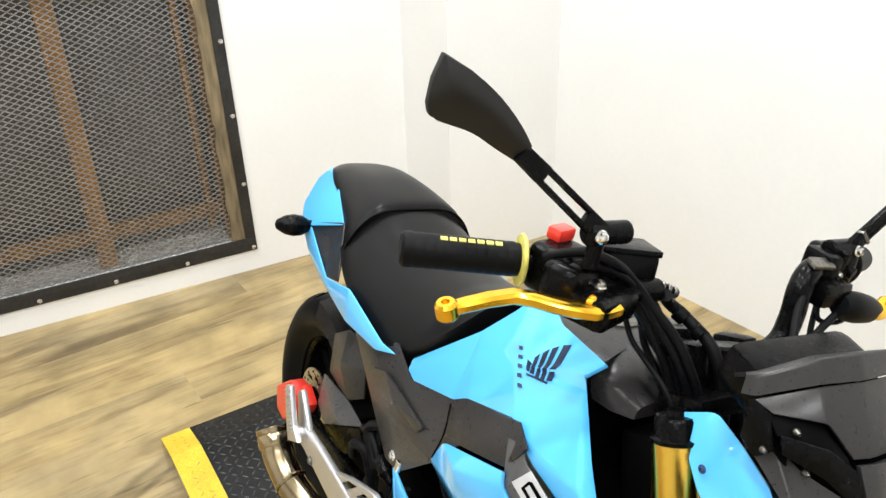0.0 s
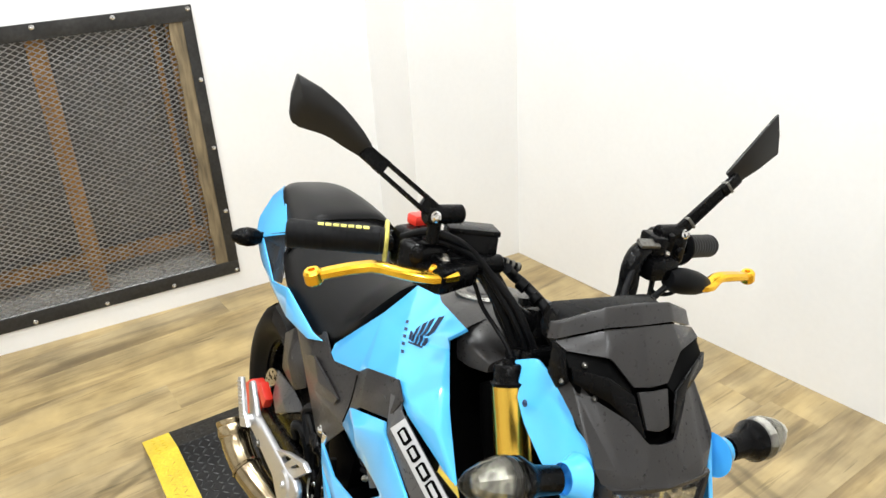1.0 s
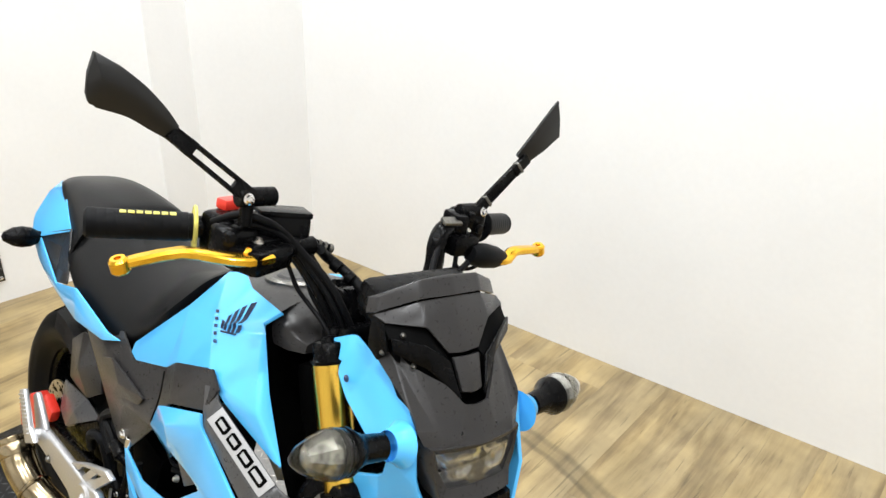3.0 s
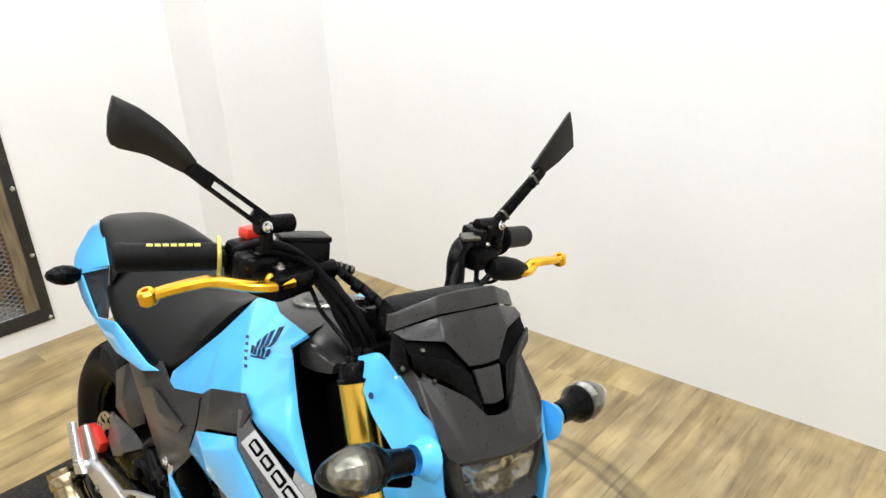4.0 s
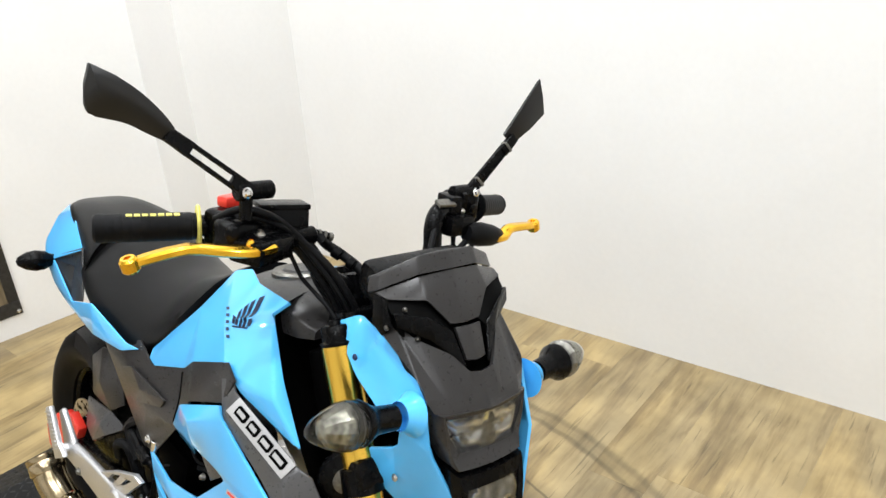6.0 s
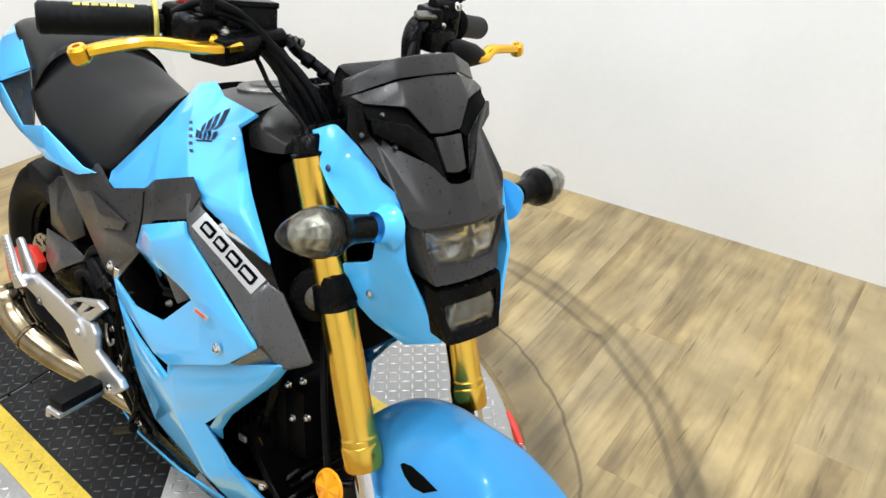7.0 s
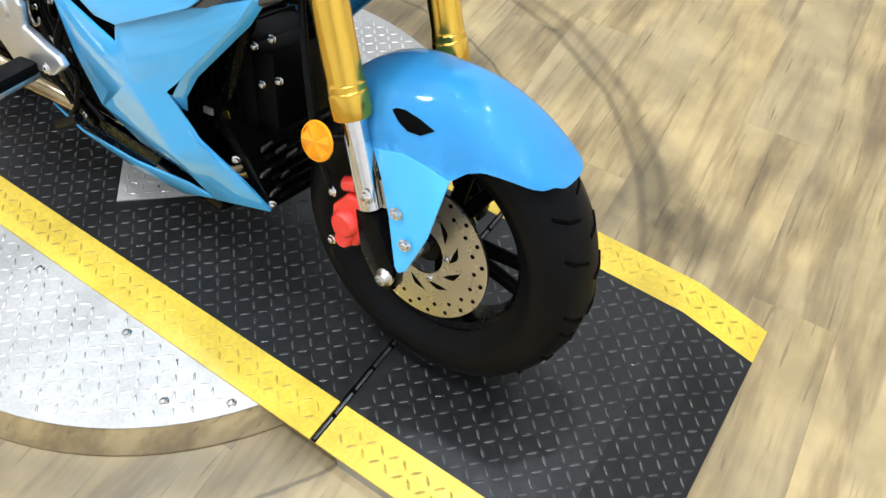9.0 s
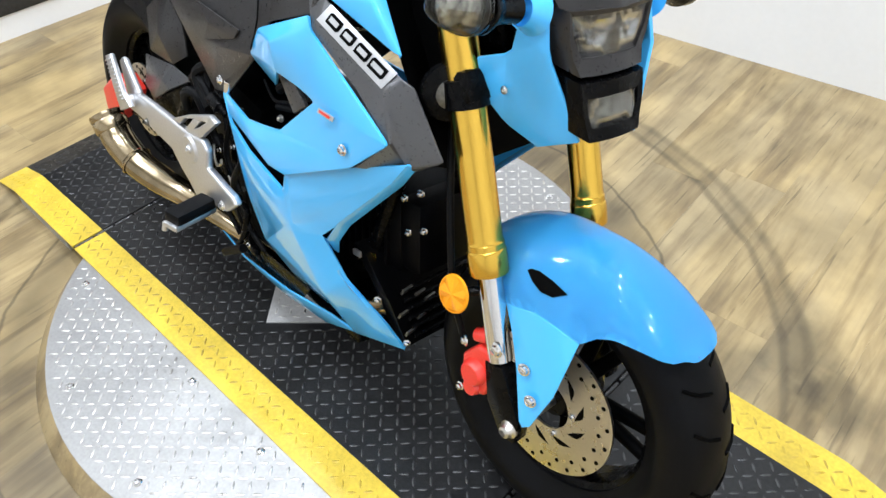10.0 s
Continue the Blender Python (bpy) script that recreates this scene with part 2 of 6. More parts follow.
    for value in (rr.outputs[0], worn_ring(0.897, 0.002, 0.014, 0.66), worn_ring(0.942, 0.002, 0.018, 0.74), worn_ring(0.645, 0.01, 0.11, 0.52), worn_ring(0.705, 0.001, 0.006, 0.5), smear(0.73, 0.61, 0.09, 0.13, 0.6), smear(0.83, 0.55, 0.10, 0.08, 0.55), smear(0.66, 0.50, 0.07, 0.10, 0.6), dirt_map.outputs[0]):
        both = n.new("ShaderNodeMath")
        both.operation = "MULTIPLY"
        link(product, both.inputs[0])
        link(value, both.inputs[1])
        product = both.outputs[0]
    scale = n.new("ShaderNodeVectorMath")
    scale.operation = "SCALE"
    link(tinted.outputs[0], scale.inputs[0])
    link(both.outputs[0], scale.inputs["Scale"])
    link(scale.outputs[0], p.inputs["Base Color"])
    p.inputs["Roughness"].default_value = 0.42
    b = n.new("ShaderNodeBump")
    b.inputs["Strength"].default_value, b.inputs["Distance"].default_value = 0.15, 0.002
    link(fine, b.inputs["Height"])
    link(b.outputs[0], p.inputs["Normal"])
    return m


SCUFF_CENTRE, SCUFF_RADIUS = (-0.03, 0.072), 0.92
OAK = plank_material()


# ---- mesh helpers ----
def finish(bm, angle=38.0):
    bmesh.ops.recalc_face_normals(bm, faces=bm.faces)
    lim = radians(angle)
    for f in bm.faces:
        f.smooth = True
    for e in bm.edges:
        e.smooth = len(e.link_faces) == 2 and e.calc_face_angle(0) < lim
    return bm


def part(name, bm, mat, parent=None, label="", angle=38.0):
    """Links a bmesh as one mesh object under a thing or a part."""
    finish(bm, angle)
    me = bpy.data.meshes.new(name)
    bm.to_mesh(me)
    bm.free()
    me.materials.append(mat)
    ob = new(name, me)
    ob.parent = parent
    if label:
        tagged(ob, label)
    return ob


def thing(name, label, category, loc=(0, 0, 0), rot=(0, 0, 0), group="", kind=""):
    ob = new(name)
    ob.matrix_basis = pose(*loc, *rot)
    return tagged(ob, label, category, group, kind)


def frame_of(p, q):
    """Axes with z from p to q."""
    z = (Vector(q) - Vector(p)).normalized()
    x = z.orthogonal().normalized()
    return Matrix((x, z.cross(x), z)).transposed().to_4x4()


def add_box(bm, size, m=Matrix(), bevel=0.0, segs=2):
    r = bmesh.ops.create_cube(bm, size=1.0, matrix=m @ Matrix.Diagonal((*size, 1)))
    if bevel:
        es = list({e for v in r["verts"] for e in v.link_edges})
        bmesh.ops.bevel(bm, geom=es, offset=bevel, segments=segs, profile=0.6, affect="EDGES", clamp_overlap=True)
    return bm


def box(size, m=Matrix(), bevel=0.0, segs=2):
    return add_box(bmesh.new(), size, m, bevel, segs)


def add_lathe(bm, profile, m=Matrix(), n=40, closed=False):
    """Turns (radius, height) pairs round the local z axis."""
    rings = []
    for r, h in profile:
        if r < 1e-6:
            rings.append([bm.verts.new(m @ Vector((0, 0, h)))])
        else:
            rings.append([bm.verts.new(m @ Vector((r * math.cos(2 * math.pi * i / n), r * math.sin(2 * math.pi * i / n), h))) for i in range(n)])
    pairs = list(zip(rings, rings[1:])) + ([(rings[-1], rings[0])] if closed else [])
    for a, b in pairs:
        for i in range(n):
            j = (i + 1) % n
            if len(a) == 1 and len(b) > 1:
                bm.faces.new((a[0], b[j], b[i]))
            elif len(b) == 1 and len(a) > 1:
                bm.faces.new((a[i], a[j], b[0]))
            elif len(a) > 1:
                bm.faces.new((a[i], a[j], b[j], b[i]))
    return bm


def lathe(profile, m=Matrix(), n=40, closed=False):
    return add_lathe(bmesh.new(), profile, m, n, closed)


def add_rod(bm, p, q, r, r2=None, n=20, bevel=0.15):
    """A closed round bar from p to q with softened ends."""
    r2 = r if r2 is None else r2
    length = (Vector(q) - Vector(p)).length
    c = min(r, r2) * bevel
    m = Matrix.Translation(p) @ frame_of(p, q)
    return add_lathe(bm, [(0, 0), (r - c, 0), (r, c), (r2, length - c), (r2 - c, length), (0, length)], m, n)


def rod(p, q, r, r2=None, n=20, bevel=0.15):
    return add_rod(bmesh.new(), p, q, r, r2, n, bevel)


def smooth_line(pts, steps=6):
    pts = [Vector(p) for p in pts]
    if len(pts) < 3:
        return pts
    ext = [2 * pts[0] - pts[1]] + pts + [2 * pts[-1] - pts[-2]]
    out = []
    for i in range(1, len(ext) - 2):
        a, b, c, d = ext[i - 1:i + 3]
        for k in range(steps):
            t = k / steps
            out.append(0.5 * (2 * b + (c - a) * t + (2 * a - 5 * b + 4 * c - d) * t * t + (3 * b - a - 3 * c + d) * t ** 3))
    return out + [pts[-1]]


def add_tube(bm, pts, r, n=12, steps=6, radii=None):
    """A round pipe along a smooth line through the points."""
    line = smooth_line(pts, steps)
    rad = radii or [r]
    up, rings = None, []
    for i, p in enumerate(line):
        d = (line[min(i + 1, len(line) - 1)] - line[max(i - 1, 0)]).normalized()
        up = d.orthogonal().normalized() if up is None else (up - d * up.dot(d)).normalized()
        side = d.cross(up)
        s = i / max(1, len(line) - 1) * (len(rad) - 1)
        k = min(int(s), len(rad) - 1)
        rr = rad[k] + (rad[min(k + 1, len(rad) - 1)] - rad[k]) * (s - k)
        rings.append([bm.verts.new(p + (up * math.cos(2 * math.pi * j / n) + side * math.sin(2 * math.pi * j / n)) * rr) for j in range(n)])
    for a, b in zip(rings, rings[1:]):
        for j in range(n):
            bm.faces.new((a[j], a[(j + 1) % n], b[(j + 1) % n], b[j]))
    bm.faces.new(list(reversed(rings[0])))
    bm.faces.new(rings[-1])
    return bm


def tube(pts, r, n=12, steps=6, radii=None):
    return add_tube(bmesh.new(), pts, r, n, steps, radii)


def add_prism(bm, outline, depth, bevel=0.0, segs=2):
    """A flat outline of 3D points given thickness along the vector depth."""
    d = Vector(depth)
    a = [bm.verts.new(Vector(p)) for p in outline]
    b = [bm.verts.new(Vector(p) + d) for p in outline]
    n = len(a)
    faces = [bm.faces.new(a), bm.faces.new(list(reversed(b)))]
    for i in range(n):
        faces.append(bm.faces.new((a[i], b[i], b[(i + 1) % n], a[(i + 1) % n])))
    bmesh.ops.recalc_face_normals(bm, faces=faces)
    if bevel:
        es = list({e for f in faces for e in f.edges})
        bmesh.ops.bevel(bm, geom=es, offset=bevel, segments=segs, profile=0.6, affect="EDGES", clamp_overlap=True)
    return bm


def prism(outline, depth, bevel=0.0, segs=2):
    return add_prism(bmesh.new(), outline, depth, bevel, segs)


def shell(verts, faces, thick=0.004, side=1, soften=0.004, both=False):
    """A moulded panel of flat facets: side -1 mirrors it to the other flank; both makes one symmetrical piece. Creases are rounded."""
    bm = bmesh.new()
    for s in ((1, -1) if both else (side,)):
        vs = [bm.verts.new((x, y * s, z)) for x, y, z in verts]
        for f in faces:
            bm.faces.new([vs[i] for i in f])
    if both:
        bmesh.ops.remove_doubles(bm, verts=bm.verts, dist=0.0015)
    bmesh.ops.recalc_face_normals(bm, faces=bm.faces)
    mean = sum((f.calc_center_median() for f in bm.faces), Vector()) / len(bm.faces)
    out = sum(f.normal.dot(f.calc_center_median() - Vector((mean.x - 0.1, 0, mean.z - 0.1))) * f.calc_area() for f in bm.faces)
    if out < 0:
        bmesh.ops.reverse_faces(bm, faces=bm.faces)
    inner = [e for e in bm.edges if len(e.link_faces) == 2 and e.calc_face_angle(0) > 0.05]
    if soften and inner:
        bmesh.ops.bevel(bm, geom=inner, offset=soften, segments=3, profile=0.5, affect="EDGES", clamp_overlap=True)
    r = bmesh.ops.solidify(bm, geom=bm.faces, thickness=thick)
    rim = [e for e in bm.edges if len(e.link_faces) == 2 and e.calc_face_angle(0) > 1.0]
    if rim:
        bmesh.ops.bevel(bm, geom=rim, offset=min(0.0015, thick * 0.35), segments=2, profile=0.5, affect="EDGES", clamp_overlap=True)
    return bm


def loft(sections, cap=True):
    """A skin over sections of equal point counts."""
    bm = bmesh.new()
    rings = [[bm.verts.new(p) for p in s] for s in sections]
    for a, b in zip(rings, rings[1:]):
        for i in range(len(a) - 1):
            bm.faces.new((a[i], a[i + 1], b[i + 1], b[i]))
    if cap:
        bm.faces.new(rings[0])
        bm.faces.new(list(reversed(rings[-1])))
    return bm


def bolt(name, parent, p, axis, r=0.006, mat=None, h=0.005):
    """A domed button-head bolt with a socket."""
    p, a = Vector(p), Vector(axis).normalized()
    m = Matrix.Translation(p) @ frame_of(p, p + a)
    bm = lathe([(r * 1.35, -h * 0.3), (r * 1.35, 0), (r, h * 0.25), (r * 0.85, h * 0.8), (r * 0.5, h), (r * 0.45, h * 0.55), (0, h * 0.5)], m, 14)
    return part(name, bm, mat or CHROME, parent)


# ---- room ----
LEFT, PIL, PIL_Y = -1.718, -1.385, 0.80
SLOPE = 0.1637


def right_wall_y(x):
    return 1.4627 + SLOPE * x


def slab(name, a, b, z0, z1, thick, mat):
    """A wall from a to b; its thickness lies to the left of that direction."""
    d = (Vector((*b, 0)) - Vector((*a, 0)))
    nrm = Vector((-d.y, d.x, 0)).normalized() * thick
    bm = prism([(*a, z0), (*b, z0), (*b, z1), (*a, z1)], nrm)
    return tagged(part(name, bm, mat), kind="structure")


WIN_Y0, WIN_Y1, WIN_Z0, WIN_Z1 = -1.02, 0.145, 0.125, 1.015
FAR = 3.2
BACK = -3.6
slab("wall_west", (LEFT, PIL_Y), (LEFT, WIN_Y1), 0, CEILING, -0.2, WALL)
slab("wall_west", (LEFT, WIN_Y0), (LEFT, BACK), 0, CEILING, -0.2, WALL)
slab("wall_west", (LEFT, WIN_Y1), (LEFT, WIN_Y0), 0, WIN_Z0, -0.2, WALL)
slab("wall_west", (LEFT, WIN_Y1), (LEFT, WIN_Y0), WIN_Z1, CEILING, -0.2, WALL)
bm = prism([(LEFT - 0.2, PIL_Y, 0), (PIL, PIL_Y, 0), (PIL, right_wall_y(PIL), 0), (LEFT - 0.2, right_wall_y(LEFT - 0.2), 0)], (0, 0, CEILING))
tagged(part("wall_corner_pier", bm, WALL), kind="structure")
slab("wall_north", (LEFT - 0.2, right_wall_y(LEFT - 0.2)), (FAR, right_wall_y(FAR)), 0, CEILING, 0.2, WALL)
slab("wall_east", (FAR, BACK), (FAR, right_wall_y(FAR)), 0, CEILING, -0.2, WALL)
slab("wall_south", (LEFT, BACK), (FAR, BACK), 0, CEILING, -0.2, WALL)
bm = box((FAR - LEFT + 1.2, 7.2, 0.1), pose((FAR + LEFT) / 2, -0.7, CEILING + 0.05))
tagged(part("ceiling", bm, CEIL), kind="structure")
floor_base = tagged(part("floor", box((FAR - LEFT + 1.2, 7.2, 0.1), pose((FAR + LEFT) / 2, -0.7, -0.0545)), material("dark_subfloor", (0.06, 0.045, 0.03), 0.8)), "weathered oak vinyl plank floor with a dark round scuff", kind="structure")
for lx, ly in LAMPS:
    lamp = thing("ceiling_lamp", "round recessed white ceiling downlight", "lamp", (lx, ly, CEILING), group="ceiling downlights")
    part("rim", lathe([(0.085, 0.0), (0.105, -0.002), (0.108, -0.012), (0.1, -0.016), (0.086, -0.012)], n=24, closed=True), CEIL, lamp)


# ---- barred window in the west wall ----
def window():
    w = tagged(new("window_1"), "black steel framed window opening covered with expanded metal mesh over brown timber", kind="structure")
    y0, y1, z0, z1 = WIN_Y0 - 0.045, WIN_Y1 + 0.045, WIN_Z0 - 0.045, WIN_Z1 + 0.045
    x = LEFT + 0.004
    bars = [((0.008, y1 - y0, 0.050), (x, (y0 + y1) / 2, z0 + 0.025)), ((0.008, y1 - y0, 0.050), (x, (y0 + y1) / 2, z1 - 0.025)),
            ((0.008, 0.036, z1 - z0 - 0.10), (x, y1 - 0.018, (z0 + z1) / 2)), ((0.008, 0.050, z1 - z0 - 0.10), (x, y0 + 0.025, (z0 + z1) / 2))]
    for size, at in bars:
        part("frame_bar", box(size, pose(*at), 0.0015), STEELFRAME, w)
    for k in range(6):
        for z in (z0 + 0.012, z1 - 0.012):
            bolt("bolt", w, (x + 0.004, y1 - 0.012 - 0.232 * k, z), (1, 0, 0), 0.0055)
    for k in range(1, 4):
        bolt("bolt", w, (x + 0.004, y1 - 0.012, z0 + 0.012 + 0.241 * k), (1, 0, 0), 0.0055)
    # timber behind the mesh
    for y, wid in ((WIN_Y1 - 0.02, 0.04), (-0.29, 0.058), (-0.95, 0.07)):
        part("timber_post", box((0.04, wid, WIN_Z1 - WIN_Z0 - 0.002), pose(LEFT - 0.06, y, (WIN_Z0 + WIN_Z1) / 2), 0.003), STUD, w)
    part("timber_rail", box((0.035, WIN_Y1 - WIN_Y0, 0.05), pose(LEFT - 0.1, (WIN_Y0 + WIN_Y1) / 2, WIN_Z0 + 0.1), 0.003), STUD, w)
    part("timber_post", box((0.03, 0.018, 0.84), pose(LEFT - 0.1, 0.07, 0.58), 0.002), STUD, w)
    part("back_sheet", box((0.01, WIN_Y1 - WIN_Y0 + 0.04, WIN_Z1 - WIN_Z0 + 0.04), pose(LEFT - 0.165, (WIN_Y0 + WIN_Y1) / 2, (WIN_Z0 + WIN_Z1) / 2)), BACKING, w)
    rng = random.Random(9)
    edge = [(LEFT - 0.003, WIN_Y1 - 0.034 + rng.uniform(-0.005, 0.004) + (0.006 if k % 5 == 2 else 0), WIN_Z0 - 0.006 + (WIN_Z1 - WIN_Z0 + 0.012) * k / 26) for k in range(27)]
    part("timber_strip", prism(edge + [(LEFT - 0.003, WIN_Y1 + 0.0095, WIN_Z1 + 0.006), (LEFT - 0.003, WIN_Y1 + 0.0095, WIN_Z0 - 0.006)], (0.006, 0, 0)), ROUGHWOOD, w, "rough split timber strip")
    # expanded metal: zigzag strands that meet in diamonds
    verts, faces = [], []
    px, pz, half, dep = 0.0305, 0.0172, 0.0015, 0.0016
    rows, cols = int((WIN_Z1 - WIN_Z0) / (pz / 2)), int((WIN_Y1 - WIN_Y0) / (px / 2))
    for r in range(rows):
        zc = WIN_Z0 + (r + 0.5) * pz / 2
        for c in range(cols):
            ya, yb = WIN_Y0 + c * px / 2, WIN_Y0 + (c + 1) * px / 2
            s = 1 if (c + r) % 2 == 0 else -1
            za, zb = zc - s * pz / 4, zc + s * pz / 4
            b = len(verts)
            for yy, zz in ((ya, za), (yb, zb)):
                verts += [(LEFT - 0.012 - dep, yy, zz - half), (LEFT - 0.012 + dep, yy, zz - half), (LEFT - 0.012 + dep, yy, zz + half), (LEFT - 0.012 - dep, yy, zz + half)]
            faces += [(b, b + 1, b + 5, b + 4), (b + 1, b + 2, b + 6, b + 5), (b + 2, b + 3, b + 7, b + 6), (b + 3, b, b + 4, b + 7)]
    me = bpy.data.meshes.new("wire_mesh")
    me.from_pydata(verts, [], faces)
    me.materials.append(MESHMETAL)
    ob = new("wire_mesh", me)
    ob.parent = w
    tagged(ob, "grey expanded metal mesh", kind="stuff")


window()


# ---- turntable and wheel ramp ----
TABLE = (-0.03, 0.072)
TABLE_R, TABLE_Z, RUN_Z = 0.575, 0.037, 0.042
YAW = 3.4
RUN = Matrix.Translation((0, 0.059, 0)) @ pose(0, 0, 0, 0, 0, YAW)
HALF, STRIPE = 0.306, 0.074


def lugs(name, parent, mat, inside, to_world, xs, ys, pitch=0.0207, seed=1):
    """Raised lugs of tread plate, crosswise in turn, as one mesh."""
    rng = random.Random(seed)
    verts, faces = [], []
    i0, i1, j0, j1 = int(xs[0] / pitch), int(xs[1] / pitch), int(ys[0] / pitch), int(ys[1] / pitch)
    for i in range(i0, i1 + 1):
        for j in range(j0, j1 + 1):
            x, y = (i + 0.5) * pitch, (j + 0.5) * pitch
            if not inside(x, y):
                continue
            a = radians(45 if (i + j) % 2 else -45)
            ln, wd, h = 0.0096, 0.0021, 0.0016 * rng.uniform(0.85, 1.1)
            ca, sa = math.cos(a), math.sin(a)
            b = len(verts)
            for u, v, z in ((-ln, 0, 0), (-ln * 0.45, -wd, 0), (ln * 0.45, -wd, 0), (ln, 0, 0), (ln * 0.45, wd, 0), (-ln * 0.45, wd, 0), (-ln * 0.5, 0, h), (ln * 0.5, 0, h)):
                verts.append(tuple(to_world(x + u * ca - v * sa, y + u * sa + v * ca, z)))
            faces += [(b, b + 1, b + 6), (b + 1, b + 2, b + 7, b + 6), (b + 2, b + 3, b + 7), (b + 3, b + 4, b + 7), (b + 4, b + 5, b + 6, b + 7), (b + 5, b, b + 6)]
    me = bpy.data.meshes.new(name)
    me.from_pydata(verts, [], faces)
    me.materials.append(mat)
    for p in me.polygons:
        p.use_smooth = True
    ob = new(name, me)
    ob.parent = parent
    return tagged(ob, "raised tread lugs", kind="stuff")


turntable = thing("turntable", "round aluminium tread plate turntable on a wood edged base", "turntable")
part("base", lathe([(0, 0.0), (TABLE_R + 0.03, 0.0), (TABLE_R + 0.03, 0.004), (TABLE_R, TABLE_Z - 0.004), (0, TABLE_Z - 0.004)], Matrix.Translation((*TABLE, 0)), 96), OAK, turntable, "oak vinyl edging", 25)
part("top_plate", lathe([(0, TABLE_Z - 0.004), (TABLE_R, TABLE_Z - 0.004), (TABLE_R + 0.001, TABLE_Z - 0.001), (TABLE_R - 0.001, TABLE_Z), (0, TABLE_Z)], Matrix.Translation((*TABLE, 0)), 96), SILVERPLATE, turntable, "bare aluminium tread plate")
RUN_INV = RUN.inverted()


def table_free(x, y):
    q = RUN_INV @ Vector((x + TABLE[0], y + TABLE[1], 0))
    return math.hypot(x, y) < TABLE_R - 0.014 and abs(q.y) > HALF + 0.012


lugs("tread", turntable, SILVERLUG, table_free, lambda x, y, z: (x + TABLE[0], y + TABLE[1], TABLE_Z + z), (-0.6, 0.6), (-0.6, 0.6))
for k in range(12):
    a = radians(15 + 30 * k)
    bx, by = TABLE[0] + 0.535 * math.cos(a), TABLE[1] + 0.535 * math.sin(a)
    if abs((RUN_INV @ Vector((bx, by, 0))).y) > HALF + 0.02:
        bolt("screw", turntable, (bx, by, TABLE_Z), (0, 0, 1), 0.006)
for bx, by in ((0.205, -0.262), (0.432, -0.244), (-0.014, -0.272)):
    bolt("screw", turntable, (bx, by, TABLE_Z), (0, 0, 1), 0.006)

runway = thing("wheel_ramp", "black tread plate wheel ramp with yellow edge stripes", "ramp")
SEGMENTS = [(-0.985, -0.5555), (-0.5445, 0.5510), (0.5625, 1.06)]


def run_z(x):
    if x > 0.925:
        return RUN_Z - (x - 0.925) / 0.135 * (RUN_Z - 0.006)
    if x < -0.86:
        return RUN_Z - (-0.86 - x) / 0.125 * (RUN_Z - 0.006)
    return RUN_Z


def run_plate(x0, x1, y0, y1, mat, name):
    """A plate of the ramp; it bends down towards the ramp's ends."""
    xs = sorted({x0, x1} | {k for k in (-0.86, 0.925) if x0 < k < x1})
    bm = bmesh.new()
    top = [[bm.verts.new(RUN @ Vector((x, y, run_z(x)))) for x in xs] for y in (y0, y1)]
    low = [[bm.verts.new(RUN @ Vector((x, y, max(0.0005, run_z(x) - 0.005)))) for x in xs] for y in (y0, y1)]
    n = len(xs)
    for i in range(n - 1):
        bm.faces.new((top[0][i], top[0][i + 1], top[1][i + 1], top[1][i]))
        bm.faces.new((low[0][i + 1], low[0][i], low[1][i], low[1][i + 1]))
        bm.faces.new((low[0][i], low[0][i + 1], top[0][i + 1], top[0][i]))
        bm.faces.new((low[1][i + 1], low[1][i], top[1][i], top[1][i + 1]))
    for i in (0, n - 1):
        bm.faces.new((top[0][i], top[1][i], low[1][i], low[0][i]))
    return part(name, bm, mat, runway, angle=10)


for x0, x1 in SEGMENTS:
    run_plate(x0, x1, -HALF + STRIPE + 0.0005, HALF - STRIPE - 0.0005, BLACKPLATE, "black_plate")
    for s in (-1, 1):
        ya, yb = sorted((s * HALF, s * (HALF - STRIPE)))
        run_plate(x0, x1, ya, yb, YELLOW, "yellow_stripe")
# legs of the end plates down to the floor
for s in (-1, 1):
    for x0, x1 in ((0.60, 0.92), (-0.855, -0.60)):
        part("side_rail", box((x1 - x0, 0.012, 0.036), RUN @ pose((x0 + x1) / 2, s * (HALF - 0.008), 0.018)), SILVERPLATE, runway)
for s in (-1, 1):
    part("hinge_gap", box((0.011, HALF * 2 - 0.004, 0.003), RUN @ pose(s * 0.5535 + 0.0034, 0, RUN_Z - 0.0055)), INK, runway, "black joint")
    for k in range(12):
        part("hinge_knuckle", rod(RUN @ Vector((s * 0.5535 + 0.0034, -HALF + 0.05 * k + 0.004, RUN_Z - 0.003)), RUN @ Vector((s * 0.5535 + 0.0034, -HALF + 0.05 * k + 0.047, RUN_Z - 0.003)), 0.0034, n=8), WORNLUG, runway)


def in_diamond(x, y, d=0.166):
    q = RUN @ Vector((x, y, 0))
    return abs(q.x - TABLE[0]) + abs(q.y - TABLE[1]) < d


def lug_zone(lo, hi):
    def test(x, y):
        if not lo <= abs(y) <= hi or x < -0.975 or x > 1.05:
            return False
        if min(abs(x + 0.55), abs(x - 0.557)) < 0.014 or in_diamond(x, y, 0.182):
            return False
        return True
    return test


def run_top(x, y, z):
    return RUN @ Vector((x, y, run_z(x) + z))


